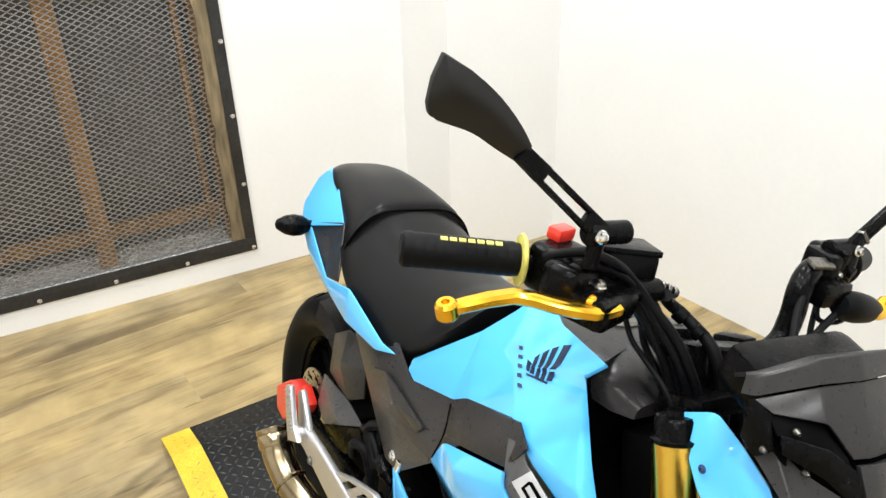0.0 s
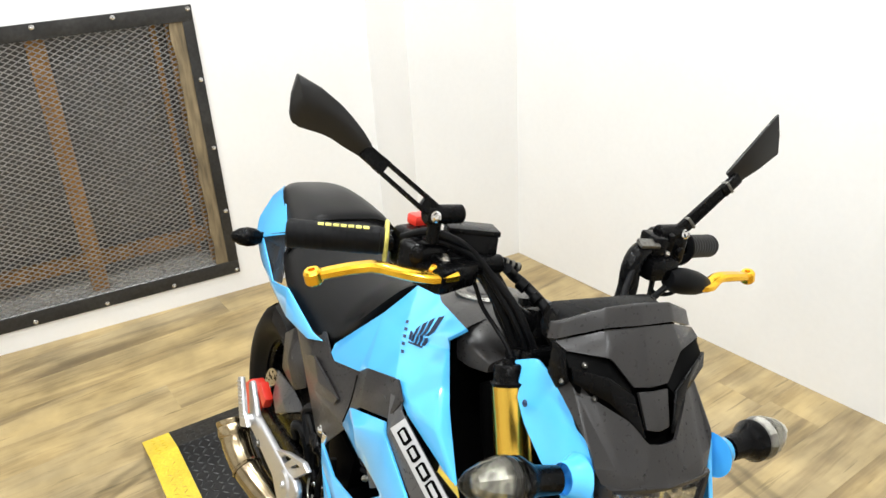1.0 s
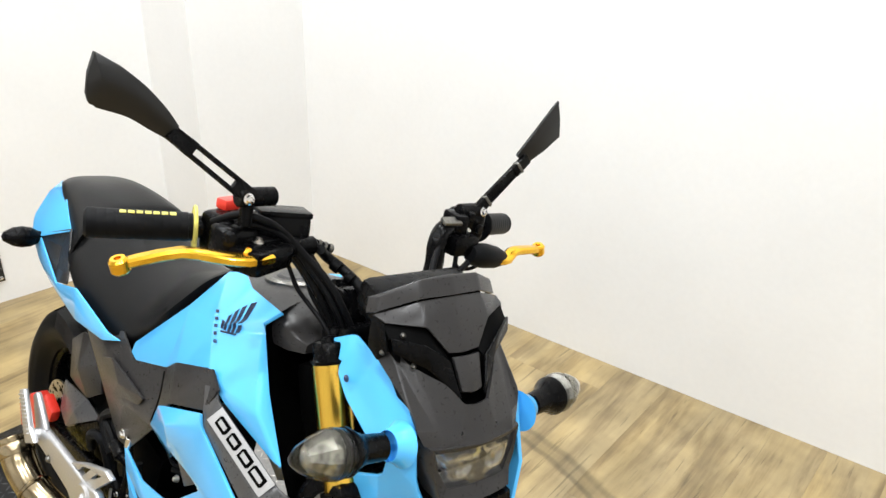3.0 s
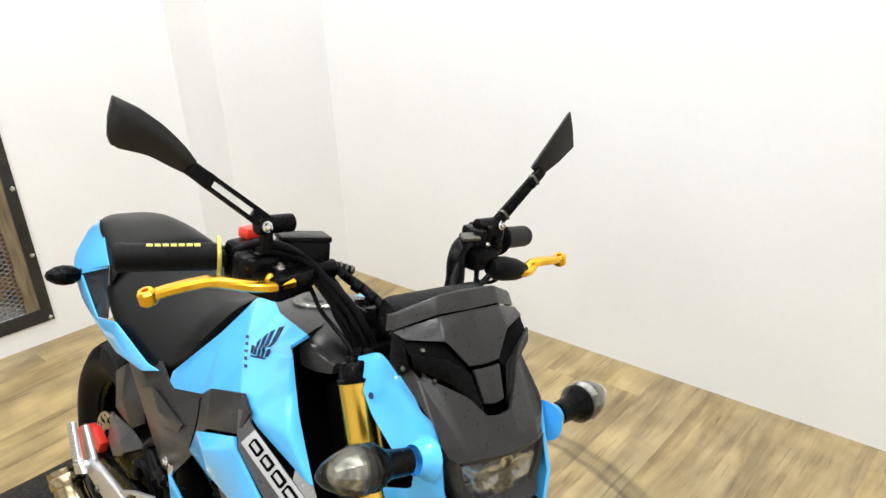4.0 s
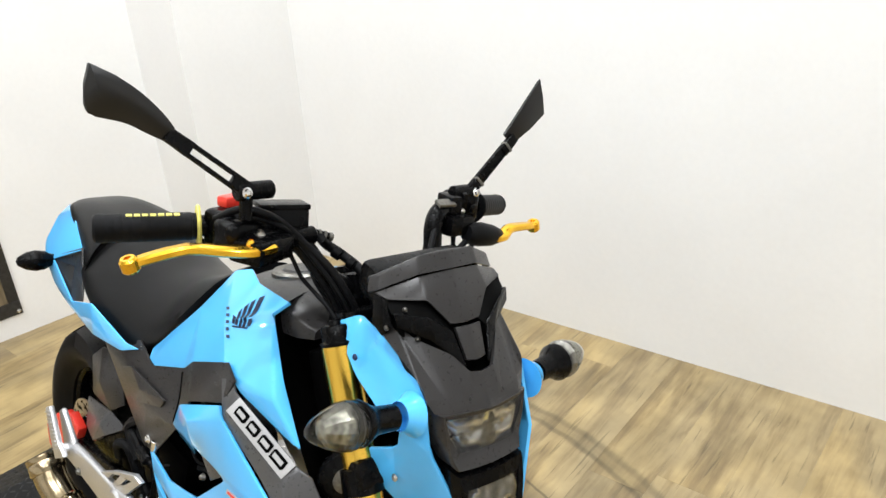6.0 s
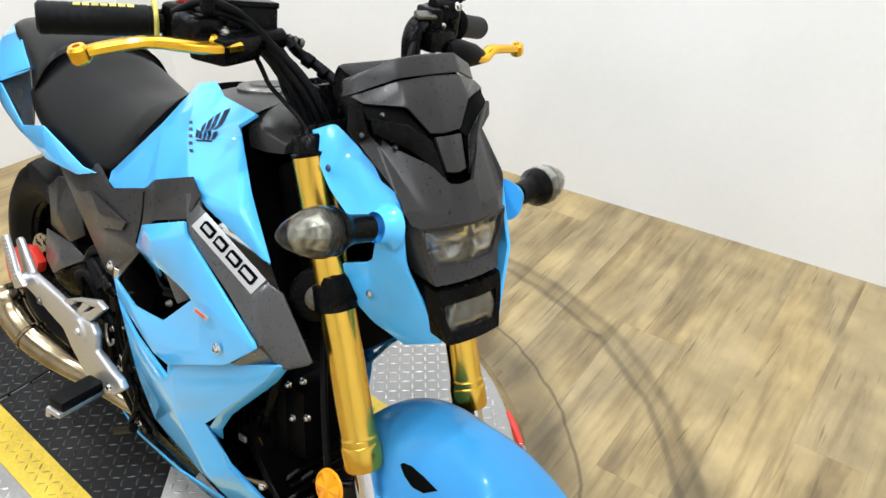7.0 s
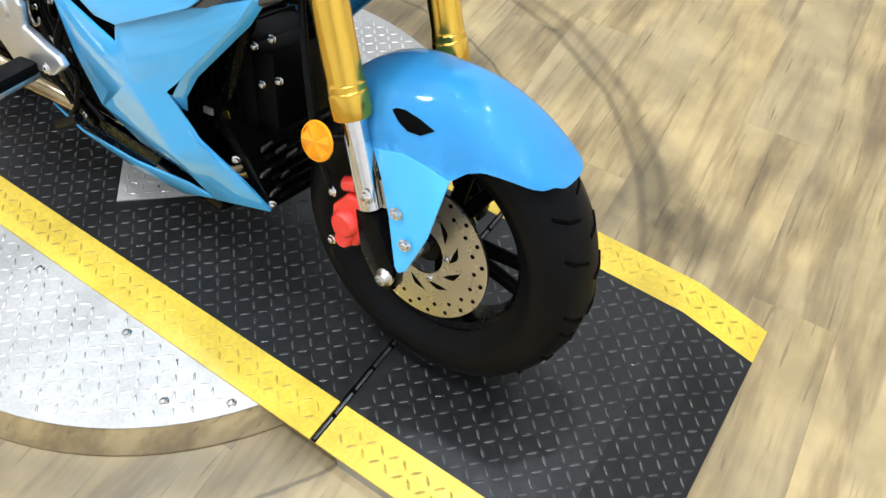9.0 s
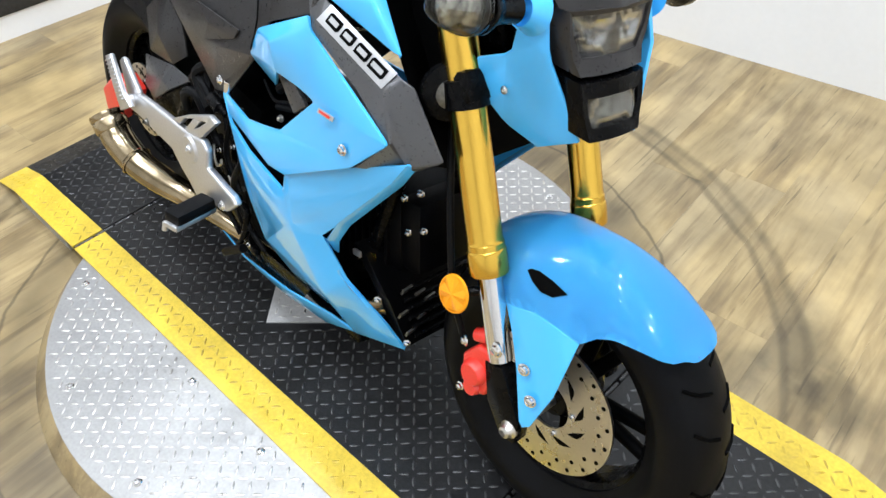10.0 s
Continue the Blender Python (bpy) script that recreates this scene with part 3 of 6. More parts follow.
lugs("black_tread", runway, WORNLUG, lug_zone(0, HALF - STRIPE - 0.009), run_top, (-1, 1.06), (-0.3, 0.3), seed=2)
lugs("yellow_tread", runway, YELLOWLUG, lug_zone(HALF - STRIPE + 0.008, HALF - 0.009), run_top, (-1, 1.06), (-0.32, 0.32), seed=3)
part("diamond_inlay", prism([(TABLE[0] + dx, TABLE[1] + dy, RUN_Z + 0.0005) for dx, dy in ((0.166, 0), (0, 0.166), (-0.166, 0), (0, -0.166))], (0, 0, 0.0035), 0.0006), SILVERPLATE, runway, "bare aluminium diamond shaped tread plate")
lugs("silver_tread", runway, SILVERLUG, lambda x, y: abs(x) + abs(y) < 0.150, lambda x, y, z: (x + TABLE[0], y + TABLE[1], RUN_Z + 0.004 + z), (-0.2, 0.2), (-0.2, 0.2), seed=4)

DIMSTEEL = material("dim_reflector_steel", (0.16, 0.155, 0.14), 0.35, metal=0.9, grain=0.3, scale=250)
LAMPSILVER = material("silver_lamp_bowl", (0.50, 0.49, 0.46), 0.22, metal=0.75, grain=0.35, scale=90)
BROKENSILVER = material("dull_faceted_silver", (0.24, 0.235, 0.205), 0.2, metal=0.8, grain=0.7, scale=110)
BULB = material("dim_amber_bulb", (0.45, 0.30, 0.12), 0.3, grain=0.1, scale=300)

# ---- motorcycle ----
LEAN = 13.0
bike = thing("motorcycle", "blue and charcoal mini motorcycle with gold forks on its side stand", "motorcycle", (0, 0, RUN_Z), (-LEAN, 0, 0))


def wheel(cx, cz, R, width, rim_r, name, spokes, cy=0.0):
    w = new(name)
    w.parent = bike
    w.matrix_basis = pose(cx, cy, cz, 90, 0, 0)
    h = width / 2
    prof = [(rim_r + 0.002, -h * 0.72), (rim_r + 0.012, -h * 0.9), (R - 0.052, -h), (R - 0.032, -h * 0.97), (R - 0.014, -h * 0.78), (R - 0.004, -h * 0.42), (R, 0)]
    prof += [(r, -z) for r, z in reversed(prof[:-1])] + [(rim_r - 0.012, h * 0.6), (rim_r - 0.012, -h * 0.6)]
    tyre = part("tyre", lathe(prof, n=96, closed=True), RUBBER, w, "black rubber tyre with slanted grooves", 50)
    # slanted tread grooves as thin sunken bars
    for s in (-1, 1):
        bm = bmesh.new()
        pts = []
        for f, da in ((0.12, 0.0), (0.45, 0.03), (0.72, 0.09)):
            rr = R - 0.0012 - 0.014 * (f / 0.78) ** 2.4
            pts.append((rr * math.cos(da), rr * math.sin(da), s * h * f))
        add_tube(bm, pts, 0.0030, 5, 2)
        first = part("tread_groove", bm, INK, w)
        for k in range(1, 24):
            ob = new("tread_groove", first.data)
            ob.parent = w
            ob.matrix_basis = pose(0, 0, 0, 0, 0, 15 * k + (7.5 if s > 0 else 0))
    rim = [(rim_r + 0.004, -h * 0.74), (rim_r + 0.006, -h * 0.66), (rim_r - 0.004, -h * 0.6), (rim_r - 0.02, -h * 0.42), (rim_r - 0.024, 0)]
    rim += [(r, -z) for r, z in reversed(rim[:-1])] + [(rim_r - 0.004, h * 0.5), (rim_r - 0.017, h * 0.3), (rim_r - 0.017, -h * 0.3), (rim_r - 0.004, -h * 0.5)]
    part("rim", lathe(rim, n=80, closed=True), BLACK, w, "satin black cast rim", 30)
    part("hub", lathe([(0, -0.045), (0.024, -0.045), (0.034, -0.03), (0.028, 0), (0.034, 0.03), (0.024, 0.045), (0, 0.045)], n=28), BLACK, w)
    for k in range(spokes):
        a = 2 * math.pi * k / spokes
        for d in (-0.1, 0.1):
            p = (0.026 * math.cos(a + d * 2), 0.026 * math.sin(a + d * 2), 0)
            q = ((rim_r - 0.02) * math.cos(a + d * 1.7), (rim_r - 0.02) * math.sin(a + d * 1.7), 0)
            bm = rod(p, q, 0.012, 0.010, 10)
            part("spoke", bm, INK, w)
    return w


FX, FZ = 0.595, 0.250
front_wheel = wheel(FX, FZ, 0.232, 0.118, 0.158, "front_wheel", 5, 0.018)
rear_wheel = wheel(-0.545, 0.243, 0.241, 0.132, 0.158, "rear_wheel", 5)


def disc(parent, z, r_out, r_in, n_holes, lab):
    """A drilled brake disc with slots in its carrier, lying in the wheel's plane."""
    bm = bmesh.new()
    n = 72
    add_lathe(bm, [(r_in, z - 0.002), (r_out, z - 0.002), (r_out, z + 0.002), (r_in, z + 0.002)], n=n, closed=True)
    d = part("brake_disc", bm, STEEL, parent, lab)
    hole = lathe([(0, z - 0.0026), (0.0033, z - 0.0026), (0.0033, z + 0.0026), (0, z + 0.0026)], Matrix.Translation((r_out - 0.008, 0, 0)), 8)
    first = part("drill_hole", hole, INK, parent)
    for ring, shift in ((0, 0.0), (1, -0.013)):
        for k in range(n_holes):
            if ring == 0 and k == 0:
                continue
            ob = new("drill_hole", first.data)
            ob.parent = parent
            a = 2 * math.pi * (k + ring * 0.5) / n_holes
            ob.matrix_basis = Matrix.Translation((shift * math.cos(a), shift * math.sin(a), 0)) @ Matrix.Rotation(a, 4, "Z")
    bm = tube([((r_in + f * 0.030 + 0.006) * math.cos(f * 0.75), (r_in + f * 0.030 + 0.006) * math.sin(f * 0.75), z) for f in (0, 0.5, 1.0)], 0.005, 8, 4, radii=[0.003, 0.0062, 0.003])
    for v in bm.verts:
        v.co.z = z + (v.co.z - z) * 0.5
    first = part("disc_slot", bm, INK, parent)
    for k in range(1, 10):
        ob = new("disc_slot", first.data)
        ob.parent = parent
        ob.matrix_basis = pose(0, 0, 0, 0, 0, 36 * k)
    for k in range(5):
        a = 2 * math.pi * (k + 0.2) / 5
        bolt("disc_bolt", parent, (0.045 * math.cos(a), 0.045 * math.sin(a), z), (0, 0, 1 if z > 0 else -1), 0.0055)
    return d


disc(front_wheel, 0.055, 0.11, 0.038, 20, "drilled steel brake disc")
disc(rear_wheel, 0.062, 0.080, 0.04, 16, "drilled steel brake disc")

# forks
RAKE = Vector((-0.395, 0, 1)).normalized()
LOW = Vector((0.562, 0, 0.300))


def on_fork(d, y, fwd=0.0):
    p = LOW + RAKE * d
    return (p.x + fwd, y, p.z)


# the bars and all that turns with them are swung a little to the right
PIVOT = Vector(on_fork(0.45, 0, -0.03))
STEER = Matrix.Translation(PIVOT) @ Matrix.Rotation(radians(-6.0), 4, RAKE) @ Matrix.Translation(-PIVOT)
UNSTEER = STEER.inverted()


def ahead(verts):
    """Points of the right flank as they lie with the bars straight; the middle line stays."""
    return [tuple(UNSTEER @ Vector(p)) if abs(p[1]) > 1e-6 else p for p in verts]


def swung(ob):
    ob.matrix_basis = STEER @ ob.matrix_basis
    return ob


for s in (1, -1):
    y = -0.103 * s
    leg = new("fork_leg")
    leg.parent = bike
    add = lambda n, bm, m, l="", a=38.0: part(n, bm, m, leg, l, a)
    D = 0.158
    add("slider", rod(on_fork(0.035, y), on_fork(D + 0.02, y), 0.0165, n=28), CHROME, "chrome fork slider")
    add("lower_tube", lathe([(0.0175, 0), (0.0248, 0.001), (0.0256, 0.003), (0.0256, 0.030), (0.0250, 0.033), (0.0241, 0.0345), (0.0241, 0.042), (0.0233, 0.0435), (0.0228, 0.047), (0.0228, 0.222), (0, 0.222)],
                            Matrix.Translation(on_fork(D, y)) @ frame_of(on_fork(D, y), on_fork(1, y)), 36), GOLD, "gold anodised fork tube", 24)
    add("upper_tube", rod(on_fork(0.372, y), on_fork(0.557, y), 0.0228, n=36, bevel=0.05), GOLD)
    add("clamp", lathe([(0.024, 0), (0.0275, 0.001), (0.0275, 0.034), (0.024, 0.035)], Matrix.Translation(on_fork(0.367, y)) @ frame_of(on_fork(D, y), on_fork(1, y)), 32), BLACK)
    add("top_cap", lathe([(0.0235, 0), (0.0245, 0.004), (0.0205, 0.006), (0.0200, 0.022), (0.018, 0.025), (0.010, 0.026), (0.009, 0.031), (0, 0.031)], Matrix.Translation(on_fork(0.553, y)) @ frame_of(on_fork(D, y), on_fork(1, y)), 32), BLACK)
    add("foot", prism([(FX - 0.062, y + 0.012 * s, 0.33), (FX - 0.03, y + 0.012 * s, 0.335), (FX + 0.012, y + 0.012 * s, FZ + 0.02), (FX + 0.014, y + 0.012 * s, FZ - 0.018), (FX - 0.012, y + 0.012 * s, FZ - 0.022), (FX - 0.045, y + 0.012 * s, 0.27)], (0, -0.026 * s, 0), 0.004), BLACK)
    bolt("axle_nut", leg, (FX, y - 0.014 * s, FZ), (0, -s, 0), 0.010, STEEL, 0.012)
part("axle", rod((FX, -0.11, FZ), (FX, 0.11, FZ), 0.008), STEEL, bike)
part("lower_yoke", box((0.075, 0.25, 0.038), pose(*on_fork(0.39, 0, -0.01), 0, -21.5, 0), 0.008), BLACK, bike)
part("upper_yoke", box((0.06, 0.16, 0.022), pose(*on_fork(0.572, 0, -0.02), 0, -21.5, 0), 0.008), BLACK, bike)
part("steering_stem", rod(on_fork(0.39, 0, -0.03), on_fork(0.62, 0, -0.03), 0.022), BLACK, bike)

# brake caliper and hose on the right fork
cal = new("brake_caliper")
cal.parent = bike
cal.matrix_basis = pose(0.016, -0.006, 0.006)
part("body", prism([(0.500, -0.075, 0.335), (0.532, -0.075, 0.338), (0.536, -0.075, 0.300), (0.528, -0.075, 0.262), (0.502, -0.075, 0.246), (0.482, -0.075, 0.262), (0.478, -0.075, 0.305)], (0, -0.035, 0), 0.007, 3), RED, cal, "red brake caliper")
part("piston_cover", rod((0.506, -0.105, 0.292), (0.506, -0.122, 0.292), 0.021, 0.018), RED, cal)
part("piston_cover", rod((0.506, -0.105, 0.265), (0.506, -0.118, 0.265), 0.014, 0.012), RED, cal)
part("slide_pin", rod((0.490, -0.10, 0.342), (0.512, -0.10, 0.352), 0.010), RED, cal)
part("bracket", box((0.03, 0.012, 0.075), pose(0.548, -0.074, 0.29, 0, 20, 0), 0.003), BLACK, cal)
bolt("bolt", cal, (0.533, -0.112, 0.352), (0, -1, 0), 0.008)
bolt("bolt", cal, (0.48, -0.112, 0.33), (-0.5, -1, 0), 0.006)
bolt("bolt", cal, (0.486, -0.112, 0.25), (0, -1, 0), 0.005)
part("brake_hose", tube([(0.490, -0.118, 0.345), (0.470, -0.125, 0.40), (0.452, -0.125, 0.47), (0.42, -0.11, 0.56), (0.385, -0.085, 0.66), (0.372, -0.065, 0.74), (0.352, -0.048, 0.80)], 0.0048, 10), RUBBER, bike)
refl = new("fork_reflector")
refl.parent = bike
rp = (0.482, -0.138, 0.415)
rm = Matrix.Translation(rp) @ frame_of((0, 0, 0), (-0.05, -0.97, 0.2))
bm = bmesh.new()
add_lathe(bm, [(0.0225, 0.003), (0.025, 0.0025), (0.026, 0.0), (0, -0.003)], rm, 32)
hubv = bm.verts.new(rm @ Vector((0, 0, 0.006)))
star = [bm.verts.new(rm @ Vector((0.0227 * math.cos(math.pi * k / 6), 0.0227 * math.sin(math.pi * k / 6), 0.0045 if k % 2 else 0.0005))) for k in range(12)]
for k in range(12):
    bm.faces.new((hubv, star[k], star[(k + 1) % 12]))
part("lens", bm, AMBER, refl, "round faceted amber reflector", 12)
part("bracket", rod((0.478, -0.13, 0.413), (0.505, -0.105, 0.42), 0.006), BLACK, refl)

# front mudguard
from mathutils import bvhtree

GUARD_EDGE = [(0.0, 0.508, 0.080, 0.430), (0.12, 0.530, 0.092, 0.412), (0.22, 0.548, 0.0975, 0.420), (0.34, 0.583, 0.0995, 0.434), (0.46, 0.618, 0.096, 0.431), (0.55, 0.646, 0.091, 0.425),
              (0.61, 0.664, 0.0885, 0.446), (0.68, 0.684, 0.087, 0.458), (0.78, 0.714, 0.083, 0.462), (0.88, 0.740, 0.076, 0.462), (0.95, 0.752, 0.067, 0.462), (1.0, 0.759, 0.052, 0.464)]


def guard_edge(u):
    for a, b in zip(GUARD_EDGE, GUARD_EDGE[1:]):
        if u <= b[0]:
            f = (u - a[0]) / (b[0] - a[0])
            return Vector([p + (q - p) * f for p, q in zip(a[1:], b[1:])])
    return Vector(GUARD_EDGE[-1][1:])


def fender_sections(n=36):
    rows = []
    for k in range(n + 1):
        u = k / n
        a = radians(142 - 91 * u)
        r = 0.2425 + 0.029 * math.sin(math.pi * min(1, u * 1.05)) + 0.06 * max(0, u - 0.5)
        mid = -0.033 * u
        crest = Vector((FX + r * math.cos(a), mid, FZ + r * math.sin(a)))
        e = guard_edge(u)
        sec = []
        for j in range(25):
            th = radians(-76 + 76 / 12 * j)
            f = (1 - math.cos(th)) / (1 - math.cos(radians(76)))
            reach = abs(math.sin(th) / math.sin(radians(76))) ** 0.8 if j != 12 else 0.0
            y = mid + e.y * 0.82 * reach if th > 0 else mid - (e.y + mid) * reach
            sec.append(Vector((crest.x + (e.x - crest.x) * f, y, crest.z + (e.z - crest.z) * f)))
        rows.append(sec)
    return rows


bm = loft(fender_sections(), cap=False)
guard_tree = bvhtree.BVHTree.FromBMesh(bm)
bmesh.ops.solidify(bm, geom=bm.faces, thickness=0.003)
mudguard = part("front_mudguard", bm, BLUE, bike, "glossy blue front mudguard", 60)


def on_guard(x, z, s, lift):
    hit = guard_tree.ray_cast(Vector((x, -0.3 * s, z)), Vector((0, s, 0)))
    return hit[0] + Vector((0, -s * lift, 0))


for s in (1, -1):
    side = [(0.530, -0.0925, 0.4125), (0.548, -0.098, 0.4205), (0.583, -0.100, 0.4345), (0.618, -0.0965, 0.4315), (0.646, -0.0915, 0.4255), (0.640, -0.106, 0.340), (0.624, -0.116, 0.280), (0.614, -0.117, 0.270), (0.606, -0.116, 0.276), (0.580, -0.110, 0.345), (0.556, -0.102, 0.385), (0.600, -0.109, 0.375)]
    part("mudguard_stay", shell(side, [(0, 1, 10), (1, 2, 11, 10), (2, 3, 11), (3, 4, 5, 11), (11, 5, 9, 10), (9, 5, 6, 7, 8)], 0.004, s, 0.0), BLUE, mudguard, angle=20)
    bm = bmesh.new()
    rim = [(0.547, 0.471), (0.551, 0.475), (0.563, 0.478), (0.586, 0.477), (0.609, 0.472), (0.594, 0.461), (0.577, 0.459), (0.560, 0.464)]
    loops = [[bm.verts.new(on_guard(0.577 + (x - 0.577) * f, 0.469 + (z - 0.469) * f, s, 0.0012)) for x, z in rim] for f in (1.0, 0.66, 0.33)]
    for a, b in zip(loops, loops[1:]):
        for k in range(8):
            bm.faces.new((a[k], a[(k + 1) % 8], b[(k + 1) % 8], b[k]))
    bm.faces.new(loops[2])
    part("vent", bm, INK, mudguard, "black slot")
    for p in ((0.594, -0.1135, 0.356), (0.616, -0.1165, 0.320)):
        bolt("bolt", mudguard, (p[0], p[1] * s, p[2]), (0.2, -s, 0.1), 0.0065)

# front shrouds, headlight mask, instrument cover
SHROUD = [(0.348, -0.105, 0.841), (0.381, -0.09, 0.860), (0.408, -0.080, 0.842), (0.499, -0.088, 0.806), (0.503, -0.088, 0.787), (0.552, -0.048, 0.637), (0.501, -0.055, 0.610), (0.463, -0.075, 0.630),
          (0.439, -0.095, 0.661), (0.431, -0.105, 0.704), (0.470, -0.098, 0.721), (0.487, -0.102, 0.754), (0.447, -0.110, 0.765), (0.402, -0.110, 0.791), (0.377, -0.110, 0.819), (0.515, -0.085, 0.73)]
SHROUD_F = [(0, 1, 14), (1, 2, 13, 14), (2, 3, 12, 13), (3, 4, 11, 12), (4, 15, 11), (11, 15, 10), (15, 5, 6, 7, 10), (10, 7, 8, 9)]
for s in (1, -1):
    verts = [Vector((x, y * (1.0 if s > 0 else 1.16), z)) for x, y, z in ahead(SHROUD)]
    if s < 0:
        # the far shroud stands out past the lamps
        for k, d in ((3, (0, -0.003, 0)), (4, (0, -0.005, 0)), (15, (0.002, -0.010, 0)), (5, (0.010, -0.013, 0))):
            verts[k] += Vector(d)
    sh = part("front_shroud", shell([tuple(p) for p in verts], SHROUD_F, 0.005, s, 0.006), BLUE, bike, "glossy blue fork shroud")
    swung(sh)
    (bx, by, bz), (cx, cy, cz) = ahead([(0.400, -0.1115, 0.815), (0.466, -0.091, 0.676)])
    bolt("bolt", sh, (bx, by * s, bz), (0.1, -s, 0.1), 0.0032, NAVY, 0.002)
    bolt("bolt", sh, (cx, cy * s, cz), (0.1, -s, 0.1), 0.0036, STEEL, 0.002)

MASK = [(0.443, -0.090, 0.860), (0.462, -0.078, 0.864), (0.478, -0.060, 0.857), (0.506, -0.034, 0.845), (0.522, -0.018, 0.826), (0.524, 0, 0.824), (0.510, -0.080, 0.819), (0.517, -0.076, 0.800),
        (0.530, -0.054, 0.801), (0.538, -0.022, 0.794), (0.540, 0, 0.795), (0.524, -0.070, 0.787), (0.537, -0.050, 0.787), (0.547, 0, 0.786)]
MASK_F = [(0, 1, 6), (1, 8, 7, 6), (1, 2, 8), (2, 3, 9, 8), (3, 4, 9), (4, 5, 10, 9), (7, 8, 12, 11), (8, 9, 12), (9, 10, 13, 12)]
mask = swung(part("headlight_mask", shell(MASK, MASK_F, 0.004, 1, 0.003, both=True), PLASTIC, bike, "matte charcoal headlight mask", 14))


def nose_x(y, z):
    """How far forward the lamp faces stand, bowed round the nose."""
    line = [(0.640, 0.577), (0.653, 0.576), (0.663, 0.572), (0.695, 0.564), (0.715, 0.557), (0.735, 0.547), (0.780, 0.543), (0.795, 0.541)]
    for (za, xa), (zb, xb) in zip(line, line[1:]):
        if z <= zb:
            return xa + (xb - xa) * (z - za) / (zb - za) - 2.5 * y * y
    return line[-1][1] - 2.5 * y * y


def along(corners, n=6):
    return [(a[0] + (b[0] - a[0]) * k / n, a[1] + (b[1] - a[1]) * k / n) for a, b in zip(corners, corners[1:] + corners[:1]) for k in range(n)]


def lamp_ring(outer, inner, lift, sink, depth):
    """A moulded frame round a lamp: a rounded face, a lip that dips to the lens and a skirt that runs back."""
    bm = bmesh.new()
    loops = []
    for pts, dx in ((along(outer), -depth), (along(outer), lift - 0.003), (along([(y * 0.975, z) for y, z in outer]), lift), (along(inner), lift - 0.002), (along([(y * 0.97, z) for y, z in inner]), -sink)):
        loops.append([bm.verts.new((nose_x(y, z) + dx, y, z)) for y, z in pts])
    for a, b in zip(loops, loops[1:]):
        for k in range(len(a)):
            m = (k + 1) % len(a)
            bm.faces.new((a[k], a[m], b[m], b[k]))
    return bm


def lamp_patch(corners, lift, thick, n=10, ripple=0.0):
    """A plate that fills a lamp opening, bowed with the nose; ripple folds it into upright facets."""
    (ya, za), (yb, zb), (yc, zc), (yd, zd) = corners
    bm = bmesh.new()
    rows = []
    for v in (0, 0.33, 0.67, 1):
        row = []
        for k in range(n + 1):
            u = k / n
            y = (ya + (yb - ya) * u) * (1 - v) + (yd + (yc - yd) * u) * v
            z = (za + (zb - za) * u) * (1 - v) + (zd + (zc - zd) * u) * v
            row.append(bm.verts.new((nose_x(y, z) + lift - (ripple if k % 2 else 0), y, z)))
        rows.append(row)
    for a, b in zip(rows, rows[1:]):
        for k in range(n):
            bm.faces.new((a[k], a[k + 1], b[k + 1], b[k]))
    bmesh.ops.solidify(bm, geom=bm.faces, thickness=thick)
    return bm


lamp = new("headlight")
lamp.parent = bike
swung(lamp)
HEAD = [(-0.061, 0.781), (0.061, 0.781), (0.056, 0.760), (0.043, 0.735), (-0.043, 0.735), (-0.056, 0.760)]
HEAD_OUT = [(-0.0665, 0.7865), (0.0665, 0.7865), (0.062, 0.752), (0.050, 0.719), (-0.050, 0.719), (-0.062, 0.752)]
LOWER = [(-0.041, 0.696), (0.041, 0.696), (0.040, 0.680), (0.034, 0.663), (-0.034, 0.663), (-0.040, 0.680)]
LOWER_OUT = [(-0.051, 0.713), (0.051, 0.713), (0.0485, 0.680), (0.041, 0.650), (-0.041, 0.650), (-0.0485, 0.680)]
part("bezel", lamp_ring(HEAD_OUT, HEAD, 0.003, 0.010, 0.035), PLASTIC, lamp, "matte charcoal headlight frame", 30)
part("lower_bezel", lamp_ring(LOWER_OUT, LOWER, 0.004, 0.008, 0.040), BLACK, lamp, "black lower lamp frame", 30)
part("lamp_gap", lamp_patch([(-0.052, 0.724), (0.052, 0.724), (0.050, 0.706), (-0.050, 0.706)], -0.010, 0.003), INK, lamp)
part("reflector", lamp_patch([(-0.060, 0.780), (0.060, 0.780), (0.043, 0.736), (-0.043, 0.736)], -0.007, 0.002, 8, 0.005), LAMPSILVER, lamp, "silver faceted reflector", 4)
part("reflector_shelf", prism([(nose_x(-0.054, 0.752) - 0.014, -0.054, 0.756), (nose_x(0, 0.752) - 0.013, 0.0, 0.764), (nose_x(0.054, 0.752) - 0.014, 0.054, 0.768), (nose_x(0.054, 0.752) - 0.004, 0.054, 0.765), (nose_x(0, 0.752) - 0.003, 0.0, 0.760), (nose_x(-0.054, 0.752) - 0.004, -0.054, 0.752)], (0, 0, 0.0022), 0.0006), CHROME, lamp)
for y in (-0.022, 0.026):
    bowl = Matrix.Translation((nose_x(y, 0.757) - 0.013, y, 0.757)) @ frame_of((0, 0, 0), (1, 0, 0.15))
    part("lamp_bowl", lathe([(0.004, 0.0), (0.010, 0.0015), (0.0145, 0.006), (0.0155, 0.0085), (0.0148, 0.0085), (0.0, 0.001)], bowl, 20), CHROME, lamp)
    part("bulb", lathe([(0, 0.007), (0.0025, 0.006), (0.0035, 0.003), (0.0035, 0.0)], bowl, 12), BULB, lamp)
